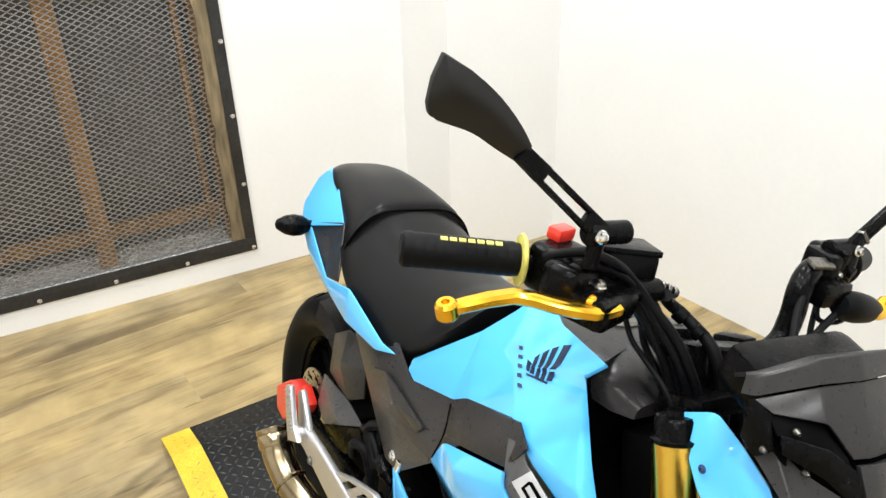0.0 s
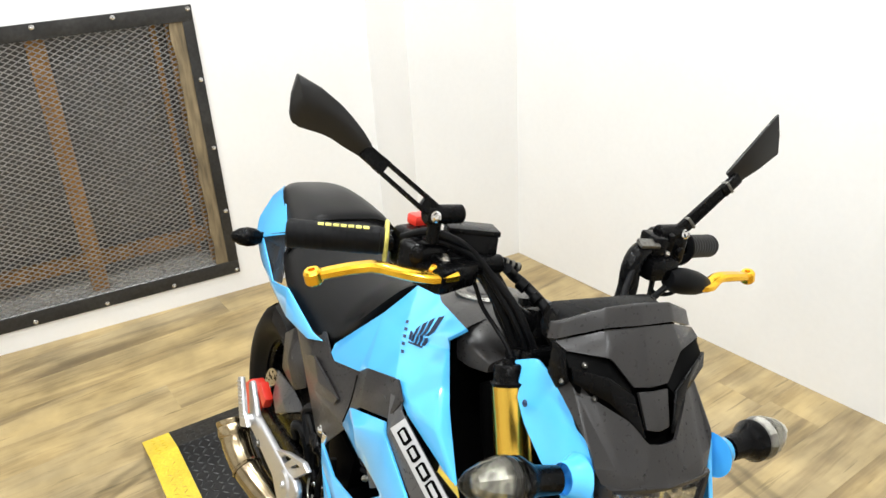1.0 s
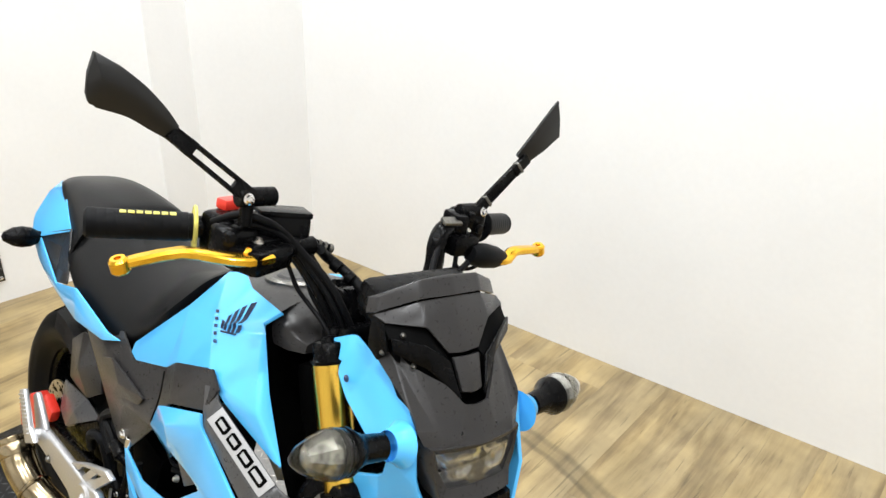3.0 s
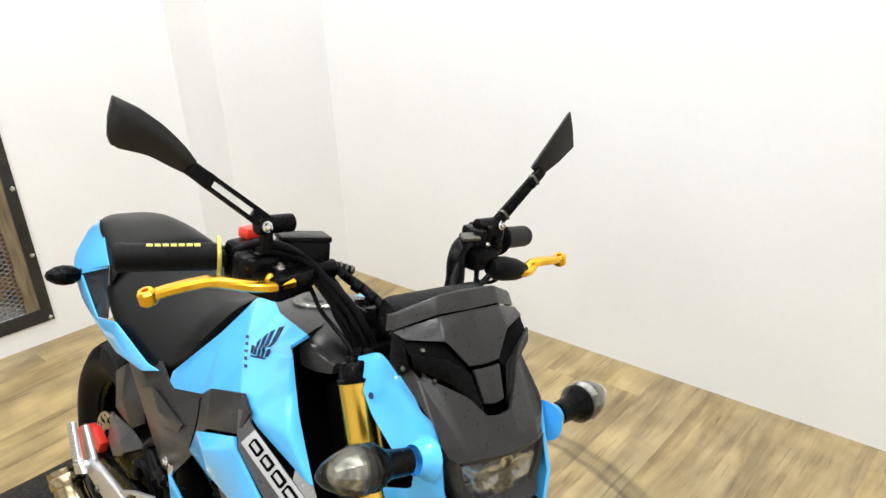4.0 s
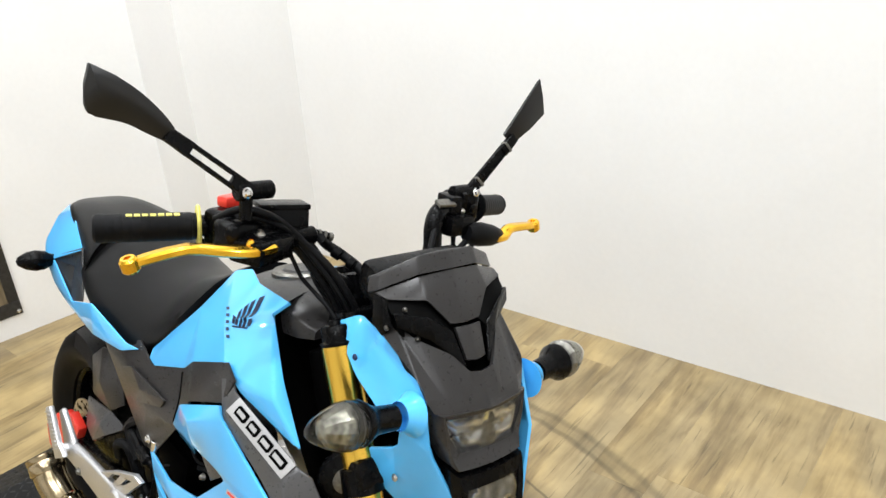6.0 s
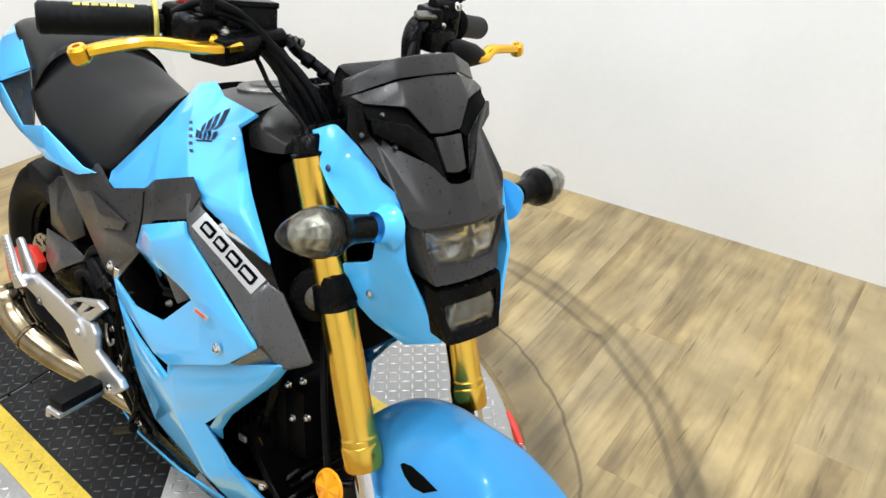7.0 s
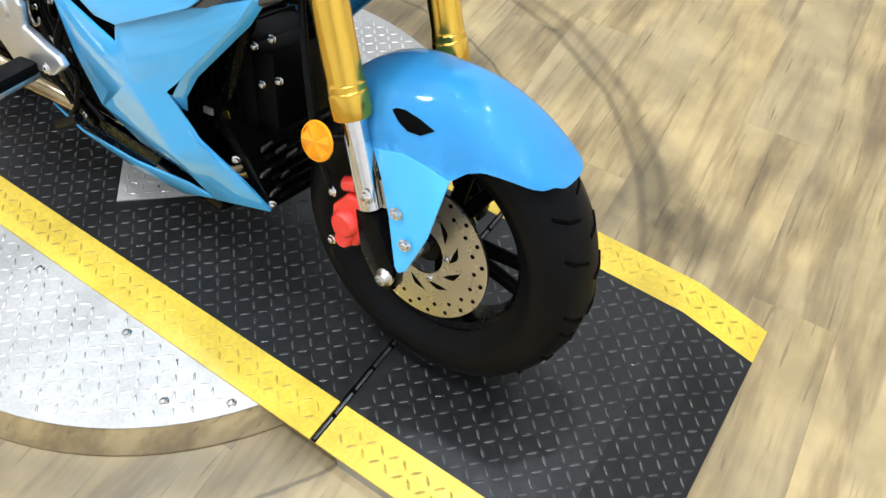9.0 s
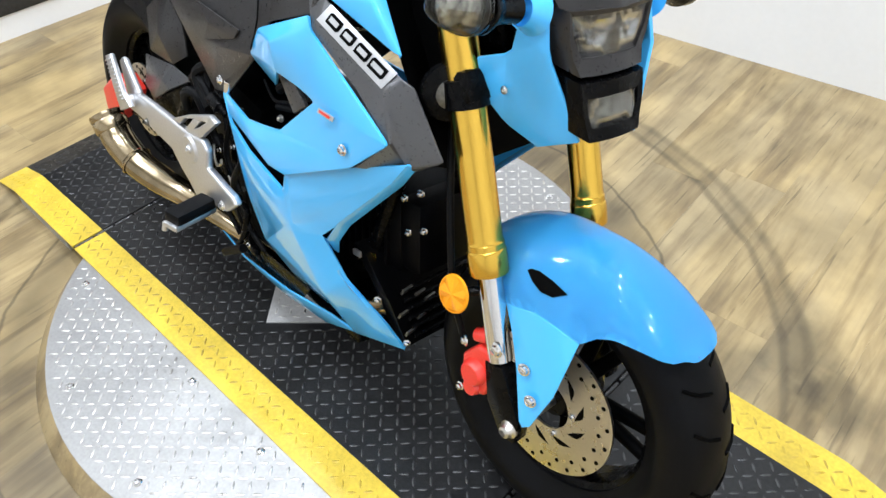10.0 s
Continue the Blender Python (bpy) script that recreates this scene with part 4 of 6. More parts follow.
ob = part("lens", lamp_patch([(-0.0605, 0.7805), (0.0605, 0.7805), (0.043, 0.7355), (-0.043, 0.7355)], -0.0005, 0.002), LENS, lamp, "clear headlight lens", 60)
ob.visible_shadow = False
part("lower_reflector", lamp_patch([(-0.040, 0.695), (0.040, 0.695), (0.034, 0.664), (-0.034, 0.664)], -0.009, 0.001, 8, 0.003), LAMPSILVER, lamp, angle=4)
ob = part("lower_lens", lamp_patch([(-0.0405, 0.6955), (0.0405, 0.6955), (0.0345, 0.6635), (-0.0345, 0.6635)], 0.0005, 0.002), SMOKE, lamp, "smoked lower lens", 60)
ob.visible_shadow = False

HOOD = [(0.415, -0.093, 0.903), (0.412, -0.090, 0.922), (0.424, -0.084, 0.929), (0.440, -0.042, 0.949), (0.442, 0, 0.951), (0.429, -0.091, 0.909), (0.450, -0.045, 0.928), (0.457, 0, 0.931), (0.372, -0.066, 0.893), (0.368, 0, 0.898)]
swung(part("instrument_hood", shell(HOOD, [(8, 2, 1), (8, 9, 4, 3, 2), (1, 2, 5, 0), (2, 3, 6, 5), (3, 4, 7, 6)], 0.004, 1, 0.004, both=True), PLASTIC, bike, "matte charcoal instrument hood", 14))
FACE = [(0.430, -0.093, 0.907), (0.449, -0.045, 0.925), (0.456, 0, 0.929), (0.488, 0, 0.872), (0.487, -0.0225, 0.874), (0.470, -0.046, 0.902), (0.448, -0.088, 0.904)]
swung(part("instrument_face", shell(FACE, [(0, 1, 5, 6), (1, 2, 3, 4, 5)], 0.003, 1, 0.003, both=True), PLASTIC, bike, "matte charcoal nose panel", 40))
RECESS = [(0.442, -0.089, 0.903), (0.464, -0.046, 0.899), (0.482, -0.0225, 0.871), (0.494, -0.0265, 0.866), (0.482, -0.055, 0.884), (0.458, -0.088, 0.889)]
CHEEK = [(0.462, -0.089, 0.892), (0.485, -0.055, 0.887), (0.497, -0.028, 0.870), (0.517, -0.018, 0.829), (0.488, -0.050, 0.858), (0.468, -0.087, 0.876)]
for s in (1, -1):
    swung(part("nose_recess", shell(RECESS, [(0, 1, 4, 5), (1, 2, 3, 4)], 0.003, s, 0.0), INK, bike))
    ck = swung(part("nose_cheek", shell(CHEEK, [(0, 1, 4, 5), (1, 2, 3, 4)], 0.004, s, 0.003), BLACK, bike, "glossy black nose cheek"))
    if s == 1:
        bolt("bolt", ck, (0.464, -0.074, 0.894), (1, -0.4, 0.3), 0.0024, DIMSTEEL)
        bolt("bolt", ck, (0.452, -0.090, 0.870), (1, -0.5, 0.2), 0.0024, DIMSTEEL)
        bolt("bolt", ck, (0.478, -0.064, 0.861), (1, -0.5, 0.2), 0.0024, DIMSTEEL)
    swung(part("cheek_bracket", shell([(0.428, -0.094, 0.906), (0.446, -0.089, 0.902), (0.460, -0.089, 0.874), (0.446, -0.092, 0.858), (0.428, -0.094, 0.868)], [(0, 1, 2, 3, 4)], 0.003, s, 0.0), BLACK, bike))
swung(part("nose_beak", shell([(0.492, -0.0195, 0.871), (0.494, 0, 0.871), (0.512, -0.015, 0.836), (0.515, 0, 0.834)], [(0, 1, 3, 2)], 0.006, 1, 0.003, both=True), PLASTIC, bike, "charcoal nose beak"))
swung(part("nose_backing", prism([(0.440, -0.085, 0.895), (0.452, 0, 0.900), (0.440, 0.085, 0.895), (0.500, 0.070, 0.812), (0.508, 0, 0.808), (0.500, -0.070, 0.812)], (-0.020, 0, -0.010), 0.003), INK, bike))
swung(part("instrument_body", box((0.06, 0.15, 0.045), pose(0.395, 0, 0.900, 0, 12, 0), 0.012), BLACK, bike))
swung(part("headlight_shell", box((0.05, 0.10, 0.15), pose(0.490, 0, 0.735, 0, -10, 0), 0.02), BLACK, bike))


def indicator(tip, root, name):
    ind = new(name)
    ind.parent = bike
    t, r = Vector(tip), Vector(root)
    m = Matrix.Translation(t) @ frame_of(t, r)
    L = (r - t).length
    ob = part("lens", lathe([(0, 0), (0.006, 0.002), (0.0135, 0.011), (0.0210, 0.026), (0.0262, 0.042), (0.0275, 0.052), (0.0250, 0.066), (0.019, 0.079)], m, 36), SMOKE, ind, "clear smoked indicator lens", 60)
    ob.visible_shadow = False
    part("reflector", lathe([(0.0262, 0.050), (0.0225, 0.058), (0.015, 0.064), (0.006, 0.067), (0, 0.067)], m, 10), DIMSTEEL, ind, angle=10)
    part("inner_lens", lathe([(0, 0.016), (0.008, 0.019), (0.015, 0.030), (0.0195, 0.044), (0.0215, 0.056), (0, 0.060)], m, 9), BROKENSILVER, ind, "faceted inner lens", 5)
    part("housing", lathe([(0.0262, 0.066), (0.0262, 0.069), (0.020, 0.080), (0.0160, 0.090), (0.0150, L - 0.022), (0, L - 0.022)], m, 32), BLACK, ind)
    part("boss", lathe([(0.0170, L - 0.014), (0.0178, L - 0.012), (0.020, L - 0.004), (0.027, L + 0.006), (0, L + 0.006)], m, 32), BLUE, ind, "glossy blue mounting boss")
    return ind


indicator((0.485, -0.243, 0.797), (0.492, -0.105, 0.778), "indicator")
indicator((0.486, 0.245, 0.771), (0.497, 0.108, 0.770), "indicator")
for s in (1, -1):
    t = Vector((-0.545, -0.192 * s, 0.668))
    m = Matrix.Translation(t) @ frame_of(t, (-0.54, -0.10 * s, 0.662))
    part("rear_indicator", lathe([(0, 0), (0.009, 0.004), (0.018, 0.02), (0.021, 0.036), (0.019, 0.052), (0.012, 0.066), (0.011, 0.1), (0, 0.1)], m, 28), BLACK, bike, "black rear indicator")

pin = thing("locking_pin", "small red rubber handled locking lever beside the turntable", "lever", (0.311, 0.54, 0))
part("handle", tube([(0, 0, 0.032), (0.032, -0.02, 0.030), (0.071, -0.044, 0.022)], 0.009, 12, 4, radii=[0.0065, 0.0095, 0.0085]), RED, pin, "red rubber handle")
part("pivot", lathe([(0, 0), (0.013, 0), (0.013, 0.010), (0.008, 0.016), (0, 0.016)], Matrix.Translation((0.071, -0.044, 0)), 16), STEEL, pin)

# tank cover panels, inner tank and cap
TANK = [(-0.068, -0.145, 0.637), (-0.076, -0.135, 0.649), (0.051, -0.120, 0.757), (0.081, -0.100, 0.807), (0.095, -0.090, 0.829), (0.130, -0.085, 0.841), (0.250, -0.103, 0.833), (0.246, -0.126, 0.820),
        (0.256, -0.131, 0.806), (0.311, -0.148, 0.754), (0.368, -0.160, 0.693), (0.364, -0.164, 0.692), (0.323, -0.172, 0.742), (0.256, -0.175, 0.722), (0.230, -0.173, 0.729), (0.204, -0.169, 0.745),
        (0.100, -0.160, 0.702), (0.065, -0.155, 0.676), (-0.044, -0.148, 0.634), (0.155, -0.141, 0.777), (0.156, -0.090, 0.829)]
TANK_F = [(0, 1, 2, 17, 18), (2, 16, 17), (2, 3, 19), (3, 4, 19), (4, 5, 20, 19), (20, 6, 7, 8, 19), (19, 15, 16, 2), (19, 8, 12, 14, 15), (8, 9, 12), (12, 9, 10, 11), (12, 11, 13, 14)]
for s in (1, -1):
    tp = part("tank_panel", shell([(x, y, z - (0.022 if s < 0 and z > 0.8 else 0)) for x, y, z in TANK], TANK_F, 0.005, s, 0.007), BLUE, bike, "glossy blue tank side panel", 40)
    if s == 1:
        right_tank = tp
bm = loft([[Vector((x, hw * math.sin(a), zb + (zt - zb) * max(0, math.cos(a)) ** 0.38)) for a in [radians(-90 + 10 * k) for k in range(19)]]
           for x, hw, zb, zt in ((0.03, 0.060, 0.73, 0.790), (0.09, 0.090, 0.770, 0.818), (0.17, 0.100, 0.785, 0.834), (0.25, 0.108, 0.790, 0.838), (0.275, 0.106, 0.792, 0.832), (0.298, 0.095, 0.795, 0.815))])
part("tank_top", bm, PLASTIC, bike, "matte charcoal tank cover", 50)
capm = pose(0.146, -0.008, 0.8285, 0, -8, 0)
cap = part("fuel_cap", lathe([(0, 0.004), (0.030, 0.004), (0.034, 0.006), (0.042, 0.0055), (0.0455, 0.002), (0.046, -0.008)], capm, 40), DIMSTEEL, bike, "round brushed fuel cap")
part("cap_inset", lathe([(0, 0.0075), (0.026, 0.0075), (0.0295, 0.0045)], capm, 32), PLASTIC, cap)

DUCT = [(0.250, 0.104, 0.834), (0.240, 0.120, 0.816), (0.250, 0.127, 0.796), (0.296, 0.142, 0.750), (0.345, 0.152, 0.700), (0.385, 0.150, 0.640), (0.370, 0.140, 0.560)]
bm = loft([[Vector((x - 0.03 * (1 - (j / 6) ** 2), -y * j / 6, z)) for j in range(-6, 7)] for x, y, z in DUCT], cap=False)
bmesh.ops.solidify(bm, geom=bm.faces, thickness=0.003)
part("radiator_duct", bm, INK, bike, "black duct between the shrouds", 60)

# seat
def seat_rows(data, power):
    rows = []
    for x, ctr, hw, edge in data:
        sec = [Vector((x, -hw * 0.9, edge - 0.03)), Vector((x, -hw * 0.985, edge - 0.012))]
        for j in range(17):
            v = -1 + j / 8
            sec.append(Vector((x, hw * v, edge + (ctr - edge) * (1 - abs(v) ** power))))
        sec += [Vector((x, hw * 0.985, edge - 0.012)), Vector((x, hw * 0.9, edge - 0.03))]
        rows.append(sec)
    return rows


def dense(data, k=4):
    """Smooth in-between sections."""
    pts = [Vector((a[1], a[2], a[3])) for a in data]
    xs = [Vector((a[0], 0, 0)) for a in data]
    return [(x.x, p.x, p.y, p.z) for x, p in zip(smooth_line(xs, k), smooth_line(pts, k))]


RIDER = [(0.030, 0.806, 0.045, 0.800), (0.005, 0.795, 0.072, 0.775), (-0.040, 0.768, 0.106, 0.712), (-0.090, 0.748, 0.120, 0.660), (-0.130, 0.738, 0.130, 0.634), (-0.200, 0.733, 0.140, 0.630),
         (-0.280, 0.742, 0.145, 0.650), (-0.340, 0.756, 0.140, 0.672), (-0.380, 0.764, 0.130, 0.690)]
PILLION = [(-0.368, 0.762, 0.128, 0.695), (-0.385, 0.773, 0.122, 0.708), (-0.440, 0.780, 0.108, 0.730), (-0.500, 0.782, 0.094, 0.746), (-0.560, 0.777, 0.079, 0.760), (-0.605, 0.769, 0.062, 0.757), (-0.636, 0.757, 0.048, 0.746)]
seat = new("seat")
seat.parent = bike
tagged(seat, "stepped black vinyl seat")
part("rider_cushion", loft(seat_rows(dense(RIDER), 2.8)), VINYL, seat, angle=60)
part("pillion_cushion", loft(seat_rows(dense(PILLION), 4.2)), VINYL, seat, angle=60)
part("seat_seam", tube([(-0.366, hw * v, edge + (ctr - edge) * (1 - abs(v) ** 4.2) + 0.0005) for v in [-0.98 + 0.14 * k for k in range(15)] for hw, ctr, edge in ((0.1285, 0.7625, 0.695),)], 0.0018, 8, 3), INK, seat)
part("tail_cap", loft(seat_rows([(-0.626, 0.757, 0.052, 0.747), (-0.645, 0.748, 0.046, 0.738), (-0.658, 0.735, 0.036, 0.724)], 2.5)), PLASTIC, bike, angle=60)

# tail panels
TAIL = [(-0.640, -0.050, 0.750), (-0.640, -0.075, 0.727), (-0.612, -0.112, 0.684), (-0.581, -0.125, 0.658), (-0.519, -0.130, 0.621), (-0.439, -0.135, 0.604), (-0.283, -0.150, 0.600), (-0.166, -0.150, 0.613),
        (-0.118, -0.142, 0.632), (-0.157, -0.147, 0.631), (-0.276, -0.155, 0.663), (-0.345, -0.151, 0.642), (-0.405, -0.118, 0.722), (-0.500, -0.092, 0.752), (-0.550, -0.125, 0.668), (-0.417, -0.140, 0.619)]
TAIL_F = [(0, 1, 2, 14, 12, 13), (2, 3, 14), (3, 4, 15, 14), (4, 5, 15), (5, 6, 10, 11, 15), (6, 7, 9, 10), (7, 8, 9)]
SCOOP = [(-0.550, -0.124, 0.668), (-0.405, -0.117, 0.722), (-0.345, -0.143, 0.642), (-0.417, -0.138, 0.619), (-0.468, -0.108, 0.668), (-0.375, -0.128, 0.668)]
for s in (1, -1):
    tl = part("tail_panel", shell([(x, y, z - (0.03 if s < 0 and z > 0.7 else 0)) for x, y, z in TAIL], TAIL_F, 0.004, s, 0.005), BLUE, bike, "glossy blue tail panel")
    part("air_scoop", shell(SCOOP, [(0, 1, 4), (1, 5, 4), (4, 5, 2, 3), (0, 4, 3), (1, 2, 5)], 0.003, s, 0.003), PLASTIC, tl, "black air scoop")
part("under_seat", loft([[Vector((x, hw * math.sin(a), zc + h * math.cos(a))) for a in [radians(-120 + 20 * k) for k in range(13)]]
                         for x, hw, zc, h in ((-0.60, 0.07, 0.69, 0.06), (-0.45, 0.105, 0.66, 0.07), (-0.25, 0.118, 0.62, 0.07), (-0.05, 0.12, 0.63, 0.07), (0.08, 0.115, 0.69, 0.08))]), BLACK, bike)

# charcoal side covers
MID = [(-0.133, -0.130, 0.641), (-0.060, -0.146, 0.630), (0.065, -0.154, 0.676), (0.100, -0.159, 0.702), (0.217, -0.174, 0.751), (0.244, -0.179, 0.736), (0.226, -0.184, 0.698), (0.129, -0.180, 0.657),
       (0.074, -0.175, 0.591), (0.062, -0.166, 0.576), (-0.034, -0.153, 0.483), (-0.080, -0.150, 0.472), (-0.158, -0.140, 0.508), (-0.300, -0.124, 0.582), (-0.230, -0.128, 0.606), (-0.05, -0.160, 0.56)]
MID_F = [(13, 14, 15, 12), (14, 0, 1, 15), (1, 2, 8, 15), (2, 3, 7, 8), (3, 4, 5, 6, 7), (15, 8, 9, 10, 11), (15, 11, 12)]
GROMP = [(0.205, -0.175, 0.734), (0.225, -0.175, 0.747), (0.245, -0.178, 0.722), (0.380, -0.168, 0.671), (0.394, -0.160, 0.663), (0.446, -0.150, 0.587), (0.402, -0.163, 0.560), (0.324, -0.183, 0.533),
         (0.395, -0.190, 0.601), (0.331, -0.192, 0.642), (0.232, -0.189, 0.683), (0.223, -0.184, 0.698), (0.370, -0.185, 0.654), (0.415, -0.170, 0.572), (0.245, -0.192, 0.694)]
GROMP_F = [(0, 1, 2, 14, 11), (2, 3, 12, 14), (3, 4, 5, 13, 12), (14, 12, 8, 9, 10), (11, 14, 10), (12, 13, 6, 8), (13, 5, 6), (8, 6, 7)]
for s in (1, -1):
    md = part("side_cover", shell(MID, MID_F, 0.004, s, 0.004), PLASTIC, bike, "matte charcoal side cover")
    part("cover_swage", shell([(-0.168, -0.1475, 0.581), (-0.116, -0.1535, 0.605), (0.032, -0.170, 0.611), (0.017, -0.1685, 0.592), (-0.090, -0.1585, 0.554), (-0.138, -0.150, 0.563), (-0.060, -0.166, 0.590)], [(0, 1, 6, 5), (1, 2, 6), (2, 3, 6), (3, 4, 6), (4, 5, 6)], 0.004, s, 0.002), PLASTIC, md, "raised leaf shaped moulding", 8)
    bolt("bolt", md, (-0.052, -0.156 * s, 0.500), (0, -s, 0.1), 0.006)
    part("cover_seam", tube([(0.068, -0.1585 * s, 0.672), (0.085, -0.172 * s, 0.640), (0.078, -0.178 * s, 0.600)], 0.0012, 6), INK, md)
    gp = part("shroud_cover", shell(GROMP, GROMP_F, 0.004, s, 0.004), GRAPHITE, bike, "satin graphite radiator shroud cover", 20)
    if s == 1:
        right_cover = gp

# blue flank and lower fairing
TRI = [(0.069, -0.175, 0.590), (0.096, -0.178, 0.637), (0.231, -0.193, 0.700), (0.236, -0.194, 0.684), (0.398, -0.198, 0.602), (0.328, -0.195, 0.538), (0.174, -0.187, 0.449), (0.121, -0.180, 0.438), (-0.013, -0.165, 0.461),
       (-0.031, -0.160, 0.487), (0.048, -0.170, 0.479), (0.143, -0.178, 0.502), (0.246, -0.190, 0.594), (0.148, -0.186, 0.599), (0.120, -0.165, 0.560), (0.150, -0.196, 0.640)]
TRI_F = [(0, 1, 15, 13), (1, 2, 3, 15), (15, 3, 4, 12, 13), (0, 13, 14), (12, 4, 5, 11), (11, 5, 6, 7, 10), (7, 8, 9, 10)]
LOWF = [(-0.051, -0.152, 0.478), (-0.026, -0.157, 0.440), (0.047, -0.168, 0.422), (0.154, -0.176, 0.408), (0.166, -0.181, 0.452), (0.412, -0.177, 0.577), (0.384, -0.172, 0.538), (0.278, -0.168, 0.419),
        (0.246, -0.163, 0.370), (0.240, -0.145, 0.341), (0.244, -0.138, 0.300), (0.306, -0.110, 0.254), (0.344, -0.075, 0.181), (0.237, -0.090, 0.148), (0.203, -0.108, 0.186), (0.114, -0.125, 0.205),
        (0.057, -0.140, 0.249), (0.006, -0.150, 0.326), (0.170, -0.172, 0.353), (0.225, -0.150, 0.25), (0.27, -0.135, 0.30)]
LOWF_F = [(0, 1, 17), (1, 2, 16, 17), (2, 3, 18, 16), (3, 4, 18), (4, 5, 6, 7, 18), (18, 7, 8), (18, 8, 20, 19), (8, 9, 20), (9, 10, 20), (20, 10, 11), (19, 20, 11, 12, 13), (18, 19, 16), (16, 19, 15), (15, 19, 14), (14, 19, 13)]
for s in (1, -1):
    fl = part("flank_panel", shell(TRI, TRI_F, 0.005, s, 0.006), BLUE, bike, "glossy blue flank panel with a triangular opening")
    bolt("bolt", fl, (0.318, -0.199 * s, 0.560), (0.1, -s, 0.1), 0.0055)
    badge = part("small_badge", prism([(0.2675, -0.1985 * s, 0.5955), (0.300, -0.1992 * s, 0.5965), (0.298, -0.1992 * s, 0.5895), (0.2655, -0.1985 * s, 0.5885)], (0, -0.0012 * s, 0), 0), SILVERDECAL, fl, "small silver and red badge")
    part("badge_stripe", prism([(0.271, -0.2000 * s, 0.5945), (0.293, -0.2006 * s, 0.5948), (0.292, -0.2006 * s, 0.5915), (0.270, -0.2000 * s, 0.5912)], (0, -0.0006 * s, 0), 0), RED, badge)
    part("opening_strip", prism([(0.100, -0.158 * s, 0.590), (0.127, -0.158 * s, 0.600), (0.182, -0.158 * s, 0.552), (0.153, -0.158 * s, 0.530)], (0, 0.006 * s, 0), 0.001), GRAPHITE, fl, "grey plate behind the opening")
    lf = part("lower_fairing", shell(LOWF, LOWF_F, 0.005, s, 0.006), BLUE, bike, "glossy blue pointed lower fairing")
    for p in ((0.318, -0.118, 0.285), (0.348, -0.075, 0.198)):
        bolt("bolt", lf, (p[0], p[1] * s, p[2]), (0.6, -s, 0), 0.0045)
    part("belly_edge", shell([(-0.176, -0.098, 0.122), (-0.077, -0.110, 0.122), (0.073, -0.112, 0.140), (0.188, -0.104, 0.160), (0.240, -0.090, 0.150), (0.150, -0.082, 0.104), (0.040, -0.094, 0.100), (-0.085, -0.098, 0.104), (-0.172, -0.092, 0.114)],
                             [(0, 1, 7, 8), (1, 2, 6, 7), (2, 3, 5, 6), (3, 4, 5)], 0.004, s, 0.003), BLUE, lf)
    part("return_flange", shell([(0.412, -0.176, 0.577), (0.384, -0.171, 0.538), (0.278, -0.167, 0.419), (0.246, -0.162, 0.370), (0.240, -0.144, 0.341), (0.415, -0.160, 0.571), (0.388, -0.156, 0.531), (0.287, -0.152, 0.414), (0.257, -0.147, 0.367), (0.246, -0.138, 0.336)],
                                [(0, 1, 6, 5), (1, 2, 7, 6), (2, 3, 8, 7), (3, 4, 9, 8)], 0.003, s, 0.0), BLUE, lf, angle=40)

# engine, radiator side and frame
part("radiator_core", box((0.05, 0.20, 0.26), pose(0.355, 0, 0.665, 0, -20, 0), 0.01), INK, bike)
part("frame_spine", tube([(0.34, 0, 0.76), (0.2, 0, 0.68), (0.0, 0, 0.60), (-0.12, 0, 0.45), (-0.14, 0, 0.28)], 0.036, 12), BLACK, bike)
for s in (1, -1):
    part("frame_tube", tube([(0.33, -0.03 * s, 0.62), (0.29, -0.06 * s, 0.50), (0.27, -0.07 * s, 0.40), (0.24, -0.07 * s, 0.28)], 0.013, 10), BLACK, bike)
engine = new("engine")
engine.parent = bike
part("crankcase", box((0.30, 0.20, 0.20), pose(0.02, 0, 0.27, 0, 0, 0), 0.03, 3), DARK, engine)
part("side_case", rod((0.03, -0.10, 0.29), (0.03, -0.128, 0.29), 0.085, 0.075, 36), DARK, engine)
part("cylinder", box((0.17, 0.14, 0.13), pose(0.22, 0, 0.36, 0, -8, 0), 0.015), DARK, engine)
for k in range(7):
    part("cooling_fin", box((0.006, 0.155, 0.15), pose(0.17 + 0.018 * k, 0, 0.355, 0, -8, 0), 0.002), DARK, engine)
part("cylinder_head", box((0.06, 0.13, 0.12), pose(0.31, 0, 0.375, 0, -8, 0), 0.015), DARK, engine)
for p in ((0.298, -0.066, 0.436), (0.33, -0.066, 0.46), (0.314, -0.066, 0.385), (0.345, -0.066, 0.405)):
    bolt("bolt", engine, p, (0.3, -1, 0), 0.0045)
part("tag", box((0.03, 0.002, 0.012), pose(0.262, -0.0905, 0.322, 0, -20, 0), 0.0005), GOLD, engine, "small brass tag")
part("horn", lathe([(0, 0.01), (0.02, 0.012), (0.034, 0.008), (0.036, 0), (0.03, -0.01), (0, -0.012)], Matrix.Translation((0.405, -0.115, 0.655)) @ frame_of((0, 0, 0), (0.8, -0.5, 0.1)), 28), BLACK, bike, "black horn with a steel face")
part("horn_face", lathe([(0, 0.0135), (0.012, 0.0135), (0.018, 0.012)], Matrix.Translation((0.405, -0.115, 0.655)) @ frame_of((0, 0, 0), (0.8, -0.5, 0.1)), 24), DIMSTEEL, bike)
grille = new("front_grille")
grille.parent = bike
